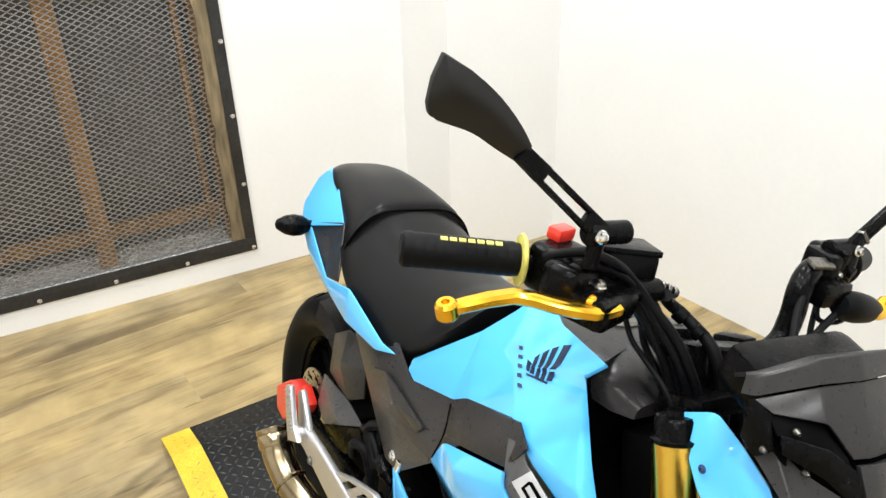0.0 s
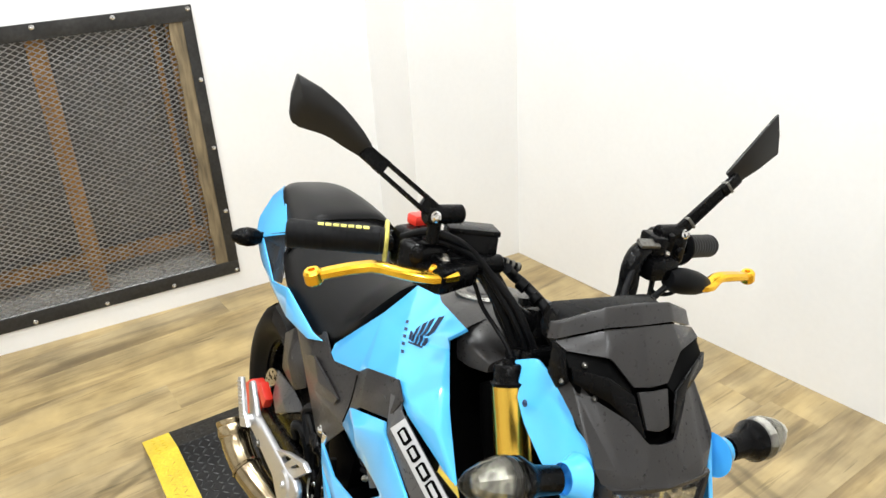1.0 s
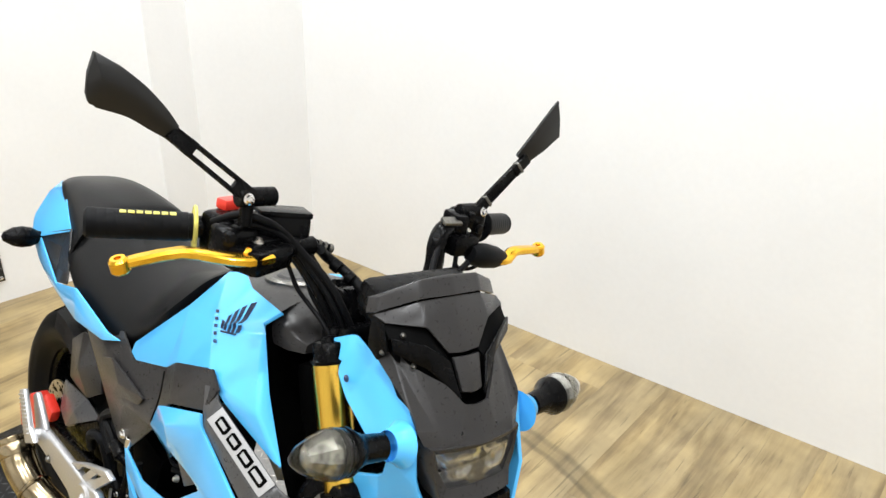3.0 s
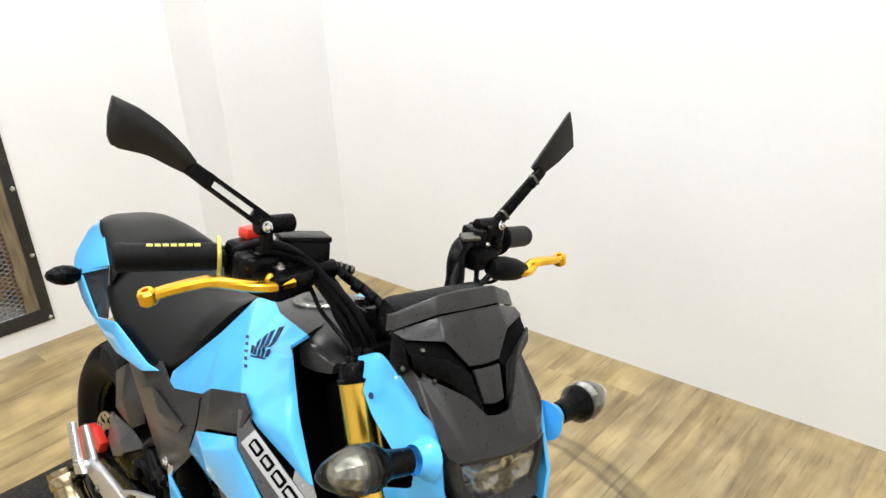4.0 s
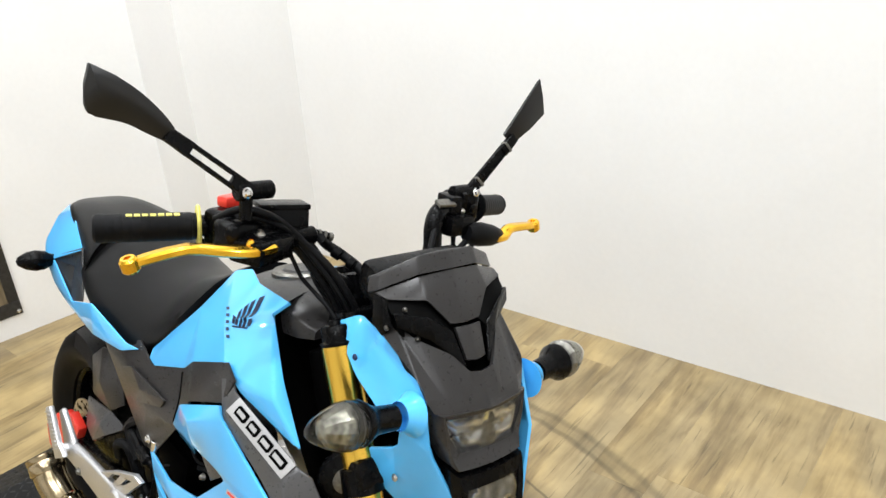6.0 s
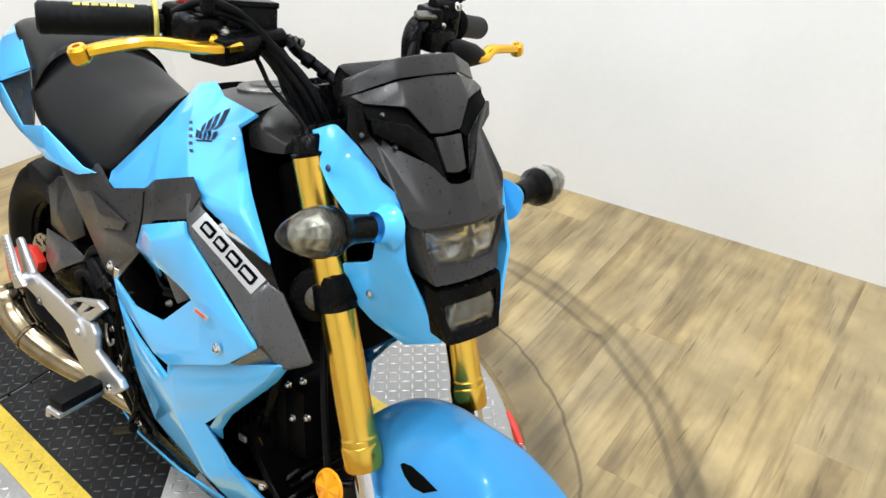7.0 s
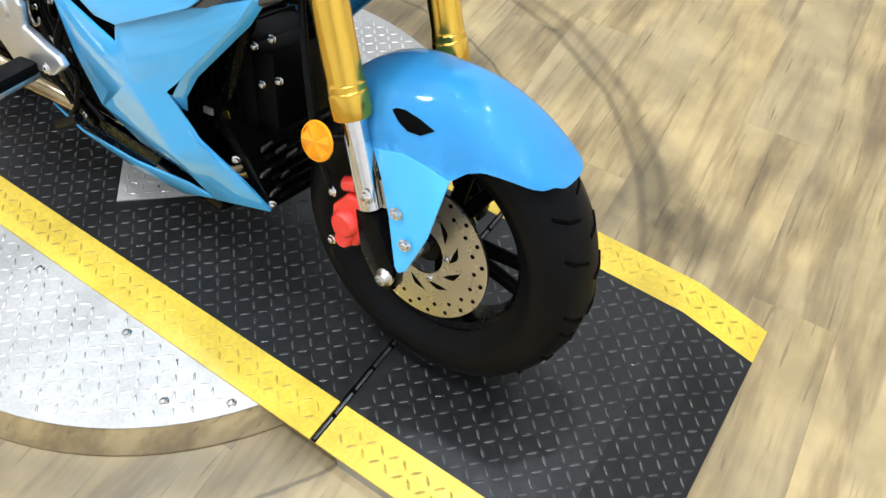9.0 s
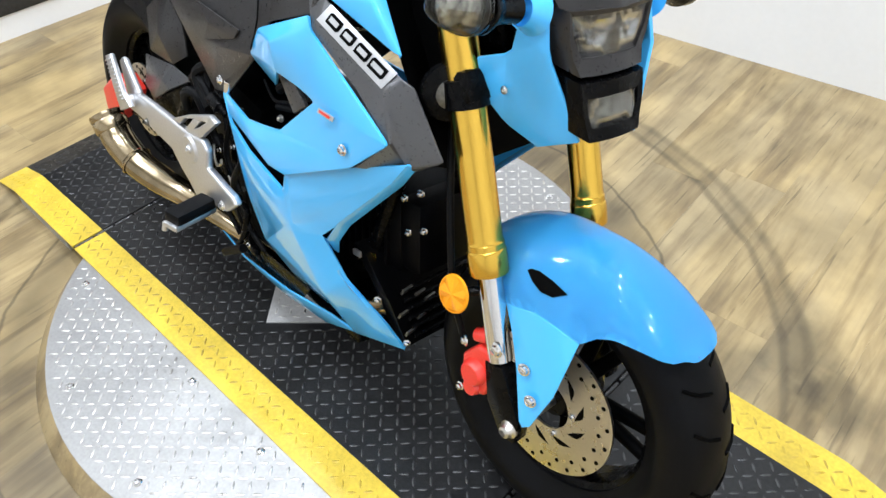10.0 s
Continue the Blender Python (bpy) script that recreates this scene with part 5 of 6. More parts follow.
part("back", prism([(0.26, -0.10, 0.33), (0.33, -0.105, 0.285), (0.346, -0.07, 0.185), (0.346, 0.07, 0.185), (0.33, 0.105, 0.285), (0.26, 0.10, 0.33)], (-0.03, 0, 0), 0.003), DARK, grille)
for k in range(6):
    z = 0.21 + 0.017 * k
    part("slat", box((0.006, 0.13 + 0.008 * k, 0.007), pose(0.352 - 0.004 * k, 0, z, 0, 20, 0), 0.002), BLACK, grille)
for k, (y, z) in enumerate(((-0.075, 0.30), (-0.05, 0.285), (-0.082, 0.262), (-0.045, 0.245), (-0.07, 0.225), (-0.03, 0.27))):
    part("fin", box((0.004, 0.022, 0.011), pose(0.3515 - 0.2 * (z - 0.21), y, z - 0.004, 0, 20, 8), 0.001), DIMSTEEL, grille)
part("belly_guard", shell([(-0.13, -0.110, 0.185), (0.02, -0.118, 0.190), (0.14, -0.112, 0.185), (0.10, -0.100, 0.130), (-0.02, -0.098, 0.118), (-0.14, -0.095, 0.120)], [(0, 1, 4, 5), (1, 2, 3, 4)], 0.003, 1, 0.003), BLACK, bike, "black belly guard")
part("belly_pan", box((0.36, 0.16, 0.05), pose(0.06, 0, 0.145, 0, 4, 0), 0.015), BLACK, bike)

# exhaust
ex = new("exhaust")
ex.parent = bike
part("header", tube([(0.29, 0.0, 0.30), (0.25, -0.03, 0.19), (0.10, -0.045, 0.145), (-0.03, -0.075, 0.152), (-0.13, -0.115, 0.180), (-0.190, -0.135, 0.192), (-0.233, -0.150, 0.198), (-0.294, -0.165, 0.203), (-0.352, -0.180, 0.217), (-0.398, -0.189, 0.243), (-0.424, -0.192, 0.272)], 0.027, 24, 8,
     radii=[0.018, 0.018, 0.018, 0.019, 0.020, 0.022, 0.025, 0.029, 0.030, 0.031, 0.031]), EXHAUST, ex, "heat tinted steel exhaust pipe")
m = Matrix.Translation((-0.421, -0.192, 0.266)) @ frame_of((-0.398, -0.189, 0.243), (-0.424, -0.192, 0.272))
part("outlet", lathe([(0.032, -0.01), (0.034, -0.006), (0.034, 0.010), (0.032, 0.014), (0.034, 0.018), (0.034, 0.026), (0.029, 0.026), (0.027, 0.0)], m, 32), EXHAUST, ex, "steel outlet ring")
part("weld_ring", lathe([(0.0315, -0.004), (0.0335, 0), (0.0315, 0.004)], Matrix.Translation((-0.352, -0.180, 0.217)) @ frame_of((-0.294, -0.165, 0.203), (-0.398, -0.189, 0.243)), 28), EXHAUST, ex)

# footrest hanger and pegs
HANGER = [(-0.290, 0.393), (-0.224, 0.396), (-0.147, 0.397), (-0.090, 0.397), (-0.048, 0.405), (-0.034, 0.392), (-0.037, 0.359), (-0.014, 0.355), (0.010, 0.349), (0.039, 0.345), (0.052, 0.334), (0.020, 0.305), (-0.013, 0.298), (-0.042, 0.302),
          (-0.077, 0.282), (-0.103, 0.302), (-0.129, 0.316), (-0.157, 0.339), (-0.218, 0.344), (-0.282, 0.350), (-0.319, 0.349)]
FORK = ([(-0.159, 0.395), (-0.102, 0.426), (-0.078, 0.430), (-0.109, 0.417), (-0.125, 0.400)], [(-0.102, 0.426), (-0.026, 0.458), (-0.018, 0.446), (-0.078, 0.430)],
        [(-0.026, 0.458), (-0.003, 0.454), (-0.056, 0.405), (-0.102, 0.390), (-0.110, 0.400), (-0.066, 0.418), (-0.030, 0.446)], [(-0.078, 0.430), (-0.052, 0.437), (-0.085, 0.405), (-0.104, 0.404), (-0.093, 0.414)])
for s in (1, -1):
    hg = new("footrest_hanger")
    hg.parent = bike
    y = -0.196 * s
    part("plate", prism([(px, y, pz) for px, pz in HANGER], (0, 0.014 * s, 0), 0.005, 3), ALLOY, hg, "cast aluminium hanger")
    for q in FORK:
        part("arm", prism([(px, y + 0.003 * s, pz) for px, pz in q], (0, 0.010 * s, 0), 0.002), ALLOY, hg)
    part("heel_step", prism([(px, y - 0.018 * s, pz) for px, pz in ((-0.352, 0.441), (-0.331, 0.452), (-0.296, 0.391), (-0.269, 0.375), (-0.313, 0.350), (-0.333, 0.387))], (0, 0.010 * s, 0), 0.003), ALLOY, hg, "ribbed aluminium passenger peg")
    for k in range(11):
        part("rib", box((0.022, 0.004, 0.0026), pose(-0.336 + 0.0031 * k, y - 0.019 * s, 0.440 - 0.0064 * k, 0, -28, 0), 0.0008), ALLOY, hg)
    part("second_peg", prism([(px, y + 0.001 * s, pz) for px, pz in ((-0.338, 0.433), (-0.326, 0.444), (-0.317, 0.443), (-0.271, 0.397), (-0.282, 0.372), (-0.315, 0.361))], (0, 0.010 * s, 0), 0.003), ALLOY, hg)
    part("peg_pivot", rod((-0.300, y - 0.016 * s, 0.372), (-0.300, y + 0.014 * s, 0.372), 0.012), ALLOY, hg)
    part("hanger_boss", rod((-0.088, y - 0.004 * s, 0.372), (-0.088, y + 0.012 * s, 0.372), 0.025), ALLOY, hg)
    bolt("bolt", hg, (-0.084, y - 0.004 * s, 0.374), (0, -s, 0), 0.007, ALLOY)
    bolt("bolt", hg, (0.008, y, 0.312), (0, -s, 0), 0.007)
    bolt("bolt", hg, (-0.245, y, 0.352), (0, -s, 0), 0.006, DIMSTEEL)
    part("footrest", box((0.034, 0.080, 0.020), pose(-0.022, y - 0.040 * s, 0.302, 0, 0, 14 * s), 0.006), RUBBER, hg, "black rubber footrest")
    part("footrest_base", box((0.030, 0.086, 0.010), pose(-0.022, y - 0.041 * s, 0.288, 0, 0, 14 * s), 0.003), ALLOY, hg)
    part("peg_feeler", rod((-0.035, y - 0.078 * s, 0.284), (-0.036, y - 0.080 * s, 0.268), 0.005), ALLOY, hg)
pedal = part("brake_pedal", tube([(-0.054, -0.140, 0.275), (-0.007, -0.142, 0.276), (-0.012, -0.146, 0.222), (-0.031, -0.150, 0.185)], 0.0058, 10), BLACK, bike, "black brake pedal")
part("pedal_pad", rod((-0.068, -0.152, 0.156), (-0.004, -0.152, 0.202), 0.0085, n=12), RUBBER, pedal)
part("return_spring", tube([(-0.109, -0.142, 0.356), (-0.106, -0.144, 0.338), (-0.094, -0.146, 0.324), (-0.084, -0.144, 0.330), (-0.086, -0.142, 0.338)], 0.0026, 8), STEEL, bike)
part("spring_hook", tube([(-0.066, -0.140, 0.314), (-0.050, -0.144, 0.308), (-0.054, -0.144, 0.291), (-0.066, -0.140, 0.284)], 0.0022, 8), STEEL, bike)
part("breather_hose", tube([(-0.200, -0.140, 0.386), (-0.194, -0.146, 0.412), (-0.175, -0.150, 0.430), (-0.152, -0.146, 0.432), (-0.138, -0.140, 0.405), (-0.128, -0.136, 0.370)], 0.0085, 12), RUBBER, bike)
part("brake_switch", lathe([(0, 0), (0.012, 0), (0.0135, 0.003), (0.0135, 0.030), (0.010, 0.034), (0.006, 0.048), (0, 0.048)], Matrix.Translation((-0.118, -0.135, 0.440)) @ frame_of((-0.118, -0.135, 0.440), (-0.070, -0.135, 0.424)), 18), BLACK, bike)
cover = part("clutch_cover", prism([(-0.060, -0.126, 0.352), (-0.020, -0.128, 0.350), (0.014, -0.130, 0.310), (0.020, -0.130, 0.262), (-0.018, -0.128, 0.255), (-0.050, -0.127, 0.300)], (0, 0.012, 0), 0.003), DARK, bike)
for q in ((-0.046, -0.129, 0.340), (-0.006, -0.131, 0.326), (0.010, -0.132, 0.284), (-0.016, -0.131, 0.266), (-0.036, -0.130, 0.300)):
    bolt("bolt", cover, q, (0.1, -1, 0.1), 0.0038, DIMSTEEL, 0.004)
for q in ((0.122, -0.118, 0.480), (0.085, -0.118, 0.500), (0.060, -0.118, 0.472)):
    bolt("bolt", bike, q, (0.1, -1, 0.2), 0.0045, STEEL, 0.006)
part("sensor_wire", tube([(0.020, -0.120, 0.520), (0.060, -0.128, 0.505), (0.100, -0.126, 0.515), (0.140, -0.118, 0.500)], 0.0025, 8), RUBBER, bike)
part("side_stand", tube([(-0.02, 0.09, 0.20), (-0.05, 0.15, 0.10), (-0.08, 0.205, -0.035)], 0.011, 10), BLACK, bike)

# rear brake, hugger, swing arm, suspension clutter
for s in (1, -1):
    part("swing_arm", prism([(-0.12, -0.075 * s, 0.30), (-0.10, -0.075 * s, 0.26), (-0.56, -0.085 * s, 0.225), (-0.575, -0.085 * s, 0.255)], (0, -0.022 * s, 0), 0.006), BLACK, bike)
rc = new("rear_caliper")
rc.parent = bike
rc.matrix_basis = pose(0.050, -0.006, 0.012)
part("body", prism([(-0.668, -0.085, 0.245), (-0.655, -0.085, 0.195), (-0.612, -0.085, 0.190), (-0.560, -0.085, 0.235), (-0.545, -0.085, 0.300), (-0.60, -0.085, 0.300)], (0, -0.035, 0), 0.007, 3), RED, rc, "red rear brake caliper")
part("pad_cover", box((0.05, 0.02, 0.035), pose(-0.525, -0.105, 0.300, 0, 25, 0), 0.006), RED, rc)
bm = loft([[Vector((-0.545 + r * math.cos(a), y, 0.243 + r * math.sin(a))) for y, r in ((-0.085, 0.215), (-0.08, 0.25), (-0.04, 0.262), (0.04, 0.262), (0.08, 0.25), (0.085, 0.215))] for a in [radians(28 + 9 * k) for k in range(8)]], cap=False)
bmesh.ops.solidify(bm, geom=bm.faces, thickness=0.003)
part("hugger", bm, PLASTIC, bike, "matte black rear hugger")
for s in (1, -1):
    part("hugger_side", shell([(-0.430, -0.094, 0.487), (-0.363, -0.100, 0.533), (-0.324, -0.100, 0.540), (-0.271, -0.104, 0.508), (-0.256, -0.106, 0.455), (-0.302, -0.112, 0.424), (-0.369, -0.104, 0.413), (-0.431, -0.094, 0.403), (-0.345, -0.116, 0.470)],
                              [(0, 1, 8, 7), (1, 2, 8), (2, 3, 8), (3, 4, 5, 8), (5, 6, 8), (6, 7, 8)], 0.004, s, 0.004), PLASTIC, bike, "black plastic hugger side")
    part("arm_guard", shell([(-0.440, -0.100, 0.393), (-0.307, -0.110, 0.420), (-0.217, -0.122, 0.428), (-0.290, -0.130, 0.382), (-0.359, -0.126, 0.336), (-0.436, -0.108, 0.329), (-0.330, -0.124, 0.385)],
                            [(0, 1, 6, 5), (1, 2, 3, 6), (3, 4, 6), (4, 5, 6)], 0.004, s, 0.003), GRAPHITE, bike, "grey faceted swing arm guard")
    part("arm_guard_skirt", shell([(-0.364, -0.123, 0.330), (-0.226, -0.122, 0.418), (-0.229, -0.112, 0.388), (-0.287, -0.108, 0.314), (-0.330, -0.106, 0.294), (-0.378, -0.108, 0.300)], [(0, 1, 2, 3), (0, 3, 4, 5)], 0.004, s, 0.002), BLACK, bike)
for pts, r in ((((-0.16, -0.12, 0.48), (-0.13, -0.135, 0.42), (-0.16, -0.13, 0.36)), 0.006), (((-0.08, -0.135, 0.50), (-0.05, -0.14, 0.44), (-0.07, -0.14, 0.36), (-0.03, -0.14, 0.30)), 0.005),
               (((-0.12, -0.13, 0.50), (-0.17, -0.135, 0.46), (-0.12, -0.14, 0.42)), 0.009), (((-0.02, -0.14, 0.46), (-0.01, -0.145, 0.38), (-0.04, -0.145, 0.31), (0.0, -0.14, 0.24)), 0.006)):
    part("hose", tube(pts, r, 8), RUBBER, bike)
for pts, r in ((((-0.20, -0.128, 0.44), (-0.16, -0.135, 0.455), (-0.125, -0.135, 0.43), (-0.135, -0.132, 0.38), (-0.11, -0.13, 0.35)), 0.007), (((-0.13, -0.13, 0.40), (-0.115, -0.135, 0.33), (-0.105, -0.132, 0.25), (-0.06, -0.125, 0.19)), 0.0045),
               (((-0.10, -0.128, 0.45), (-0.07, -0.138, 0.40), (-0.075, -0.138, 0.33), (-0.04, -0.13, 0.22), (0.0, -0.12, 0.165)), 0.004), (((0.07, -0.13, 0.50), (0.13, -0.11, 0.51), (0.19, -0.10, 0.54)), 0.006),
               (((0.06, -0.12, 0.52), (0.11, -0.10, 0.56), (0.17, -0.09, 0.55), (0.20, -0.08, 0.50)), 0.008), (((-0.05, -0.13, 0.28), (-0.02, -0.135, 0.24), (0.02, -0.125, 0.20)), 0.005)):
    part("hose", tube(pts, r, 8), RUBBER, bike)
for x, z, w, h, a in ((-0.118, 0.34, 0.030, 0.045, 20), (-0.095, 0.27, 0.036, 0.03, -15), (-0.062, 0.235, 0.04, 0.022, 25), (-0.07, 0.36, 0.028, 0.05, -10), (-0.025, 0.19, 0.05, 0.02, 15), (0.14, 0.53, 0.05, 0.035, 20), (-0.15, 0.42, 0.03, 0.03, 0)):
    part("bracket", box((w, 0.014, h), pose(x, -0.124, z, 0, a, 0), 0.004), BLACK, bike)
for p in ((-0.105, -0.134, 0.345), (-0.088, -0.134, 0.272), (-0.06, -0.134, 0.372), (-0.02, -0.133, 0.192), (0.146, -0.134, 0.535), (0.163, -0.134, 0.528)):
    bolt("bolt", bike, p, (0.2, -1, 0.1), 0.0038)
part("clamp", box((0.018, 0.004, 0.010), pose(0.257, -0.112, 0.333, 0, -10, 0), 0.001), ALLOY, bike)
part("reservoir_cap", rod((-0.035, -0.152, 0.485), (-0.032, -0.152, 0.505), 0.007), CHROME, bike)
part("shock_body", rod((-0.14, 0, 0.55), (-0.24, 0, 0.33), 0.035), BLACK, bike)
part("engine_side_clutter", box((0.16, 0.20, 0.16), pose(-0.12, 0, 0.38, 0, 10, 0), 0.03), DARK, bike)

# handlebar, controls
bar_pts = [(0.156, -0.312, 0.935), (0.200, -0.207, 0.938), (0.228, -0.15, 0.940), (0.262, -0.105, 0.922), (0.290, -0.075, 0.878), (0.300, -0.04, 0.858), (0.302, 0, 0.852), (0.303, 0.060, 0.852), (0.302, 0.096, 0.866), (0.299, 0.107, 0.895), (0.296, 0.108, 0.925), (0.290, 0.122, 0.943), (0.280, 0.155, 0.946), (0.266, 0.20, 0.940), (0.224, 0.330, 0.920)]
part("handlebar", tube(bar_pts, 0.0135, 16, 6), BLACK, bike, "black handlebar")
for y in (-0.035, 0.035):
    part("bar_clamp", box((0.045, 0.024, 0.05), pose(0.296, y, 0.852, 0, -20, 0), 0.008), BLACK, bike)


def grip(a, b, parent, flange):
    a, b = Vector(a), Vector(b)
    L = (b - a).length
    m = Matrix.Translation(a) @ frame_of(a, b)
    prof = [(0, 0), (0.014, 0), (0.0175, 0.003), (0.0178, 0.010)]
    k = 0.012
    while k < L - 0.014:
        prof += [(0.0171, k + 0.001), (0.0171, k + 0.002), (0.0174, k + 0.003), (0.0174, k + 0.0095)]
        k += 0.010
    prof += [(0.0165, L - 0.008), (0.0165, L)]
    g = part("grip", lathe(prof, m, 32), RUBBER, parent, "black rubber grip")
    part("flange", lathe([(0.0165, L - 0.003), (0.0255, L - 0.0025), (0.0268, L - 0.0005), (0.0255, L + 0.0015), (0.0165, L + 0.002)], m, 32, closed=True), flange, g)
    return g


YELLOW_GRIP = material("pale_yellow_rubber", (0.62, 0.56, 0.12), 0.55, grain=0.2, scale=80, stain=0.25, stain_scale=40)
rg = grip((0.153, -0.318, 0.935), (0.2005, -0.208, 0.938), bike, YELLOW_GRIP)
d = (Vector((0.2005, -0.208, 0.938)) - Vector((0.153, -0.318, 0.935))).normalized()
for k in range(7):
    p = Vector((0.153, -0.318, 0.935)) + d * (0.040 + 0.009 * k) + Vector((0.0045, -0.002, 0.0163))
    part("grip_mark", box((0.0055, 0.0070, 0.0018), Matrix.Translation(p) @ pose(0, 0, 0, 0, 16, -23), 0.0004), YELLOW_GRIP, rg)
grip((0.222, 0.336, 0.918), (0.262, 0.222, 0.936), bike, RUBBER)

sw = new("right_switchgear")
sw.parent = bike
part("housing", box((0.052, 0.052, 0.050), pose(0.224, -0.176, 0.937, 0, 0, 14), 0.010, 3), BLACK, sw)
part("kill_switch", box((0.018, 0.026, 0.014), pose(0.206, -0.170, 0.968, 0, 0, 14), 0.004), RED, sw, "red kill switch")
part("front_bulge", box((0.04, 0.055, 0.04), pose(0.250, -0.183, 0.938, 0, 0, 14), 0.012, 3), BLACK, sw)
part("lever_perch", box((0.05, 0.07, 0.03), pose(0.275, -0.165, 0.925, 0, 0, 20), 0.008), BLACK, sw)
RES = pose(0.238, -0.113, 0.943, 0, -6, -20)
mc = new("brake_reservoir")
mc.parent = bike
part("tank", box((0.046, 0.062, 0.040), RES, 0.005), BLACK, mc)
part("cap", box((0.048, 0.064, 0.007), RES @ pose(0, 0, 0.0215), 0.002), BLACK, mc, "black reservoir cap")
part("banjo", rod((0.250, -0.084, 0.931), (0.266, -0.050, 0.920), 0.0055), DARK, mc)
for k in range(3):
    at = Vector((0.250, -0.084, 0.931)).lerp(Vector((0.266, -0.050, 0.920)), 0.45 + 0.2 * k)
    part("banjo_ring", rod(at, at + Vector((0.0017, 0.0036, -0.0012)), 0.0068), DIMSTEEL, mc)
part("master_cylinder", rod((0.268, -0.165, 0.930), (0.270, -0.085, 0.930), 0.012), BLACK, mc)


def lever(points, parent, name, lab):
    """A flat forged lever with a ball end."""
    line = smooth_line(points, 2)
    bm = bmesh.new()
    rings = []
    for i, p in enumerate(line):
        d = (line[min(i + 1, len(line) - 1)] - line[max(i - 1, 0)]).normalized()
        side = d.cross(Vector((0, 0, 1))).normalized()
        u = i / (len(line) - 1)
        w, h = 0.0065 + 0.006 * u, 0.0055 + 0.001 * u
        rings.append([bm.verts.new(p + side * (w * a) + Vector((0, 0, h * b))) for a, b in ((-1, -0.5), (-0.6, -1), (0.6, -1), (1, -0.5), (1, 0.5), (0.6, 1), (-0.6, 1), (-1, 0.5))])
    for a, b in zip(rings, rings[1:]):
        for j in range(8):
            bm.faces.new((a[j], a[(j + 1) % 8], b[(j + 1) % 8], b[j]))
    bm.faces.new(rings[0])
    bm.faces.new(list(reversed(rings[-1])))
    lv = part(name, bm, GOLD_BRIGHT, parent, lab)
    e = Vector(points[0])
    part("lever_end", lathe([(0, -0.009), (0.008, -0.009), (0.0105, -0.006), (0.0105, 0.006), (0.008, 0.009), (0.004, 0.009), (0.004, 0.004), (0, 0.004)], Matrix.Translation(e) @ pose(0, 0, 0, 20, 0, 0), 24), GOLD_BRIGHT, lv)
    return lv


rl = lever([(0.250, -0.317, 0.919), (0.253, -0.300, 0.924), (0.256, -0.252, 0.930), (0.280, -0.225, 0.931), (0.297, -0.195, 0.930), (0.292, -0.165, 0.930)], bike, "brake_lever", "short gold brake lever")
bolt("adjuster", rl, (0.290, -0.190, 0.9375), (0, 0, 1), 0.0045, GOLD_BRIGHT)
bolt("pivot", sw, (0.270, -0.165, 0.941), (0.2, 0, 1), 0.0055, STEEL)
bolt("pivot", sw, (0.262, -0.195, 0.950), (0.6, 0, 1), 0.0038, STEEL)
lever([(0.316, 0.320, 0.907), (0.318, 0.305, 0.909), (0.319, 0.275, 0.911), (0.319, 0.252, 0.910), (0.322, 0.236, 0.901), (0.322, 0.215, 0.902), (0.315, 0.18, 0.910)], bike, "clutch_lever", "short gold clutch lever")
ls = new("left_switchgear")
ls.parent = bike
part("housing", box((0.042, 0.046, 0.044), pose(0.272, 0.186, 0.944, 0, 0, -12), 0.010, 3), BLACK, ls)
part("clamp_half", box((0.040, 0.022, 0.036), pose(0.284, 0.150, 0.949, 0, 0, -12), 0.006), BLACK, ls)
part("clamp_plate", box((0.016, 0.030, 0.006), pose(0.297, 0.128, 0.958, 0, 20, -10), 0.002), DIMSTEEL, ls)
part("selector", box((0.012, 0.010, 0.036), pose(0.294, 0.168, 0.952, 0, 8, -12), 0.003), BLACK, ls)
part("perch", lathe([(0, 0), (0.012, 0.001), (0.017, 0.012), (0.0185, 0.030), (0.0165, 0.055), (0.011, 0.074), (0.006, 0.080), (0, 0.081)], Matrix.Translation((0.316, 0.158, 0.914)) @ frame_of((0.316, 0.158, 0.914), (0.319, 0.240, 0.900)), 20), RUBBER, ls, "black rubber lever boot")
part("mount", box((0.035, 0.05, 0.03), pose(0.30, 0.15, 0.925), 0.008), BLACK, ls)
part("clutch_cable", tube([(0.315, 0.165, 0.905), (0.325, 0.11, 0.87), (0.34, 0.06, 0.80), (0.32, 0.03, 0.70)], 0.0045, 8), RUBBER, ls)
part("mirror_mount", rod((0.276, 0.192, 0.945), (0.281, 0.190, 0.968), 0.008), BLACK, ls)
part("switch_lid", box((0.040, 0.008, 0.040), pose(0.268, 0.212, 0.942, 0, 0, -12), 0.004), BLACK, ls)
part("horn_button", rod((0.298, 0.185, 0.945), (0.304, 0.186, 0.944), 0.007), DARK, ls)
part("dip_switch", box((0.010, 0.018, 0.008), pose(0.288, 0.190, 0.962, 0, 15, -12), 0.002), DARK, ls)
part("lever_bracket", prism([(0.300, 0.150, 0.930), (0.322, 0.165, 0.925), (0.330, 0.200, 0.908), (0.318, 0.215, 0.900), (0.305, 0.180, 0.905)], (0, 0.004, -0.012), 0.002), BLACK, ls)
bolt("bolt", ls, (0.318, 0.186, 0.922), (0.4, -0.2, 1), 0.0045, STEEL)
bolt("bolt", ls, (0.302, 0.160, 0.944), (1, -0.3, 0.4), 0.0035, STEEL)
part("wire", tube([(0.285, 0.165, 0.925), (0.300, 0.150, 0.880), (0.318, 0.130, 0.845), (0.325, 0.095, 0.82)], 0.0035, 6), RUBBER, ls)
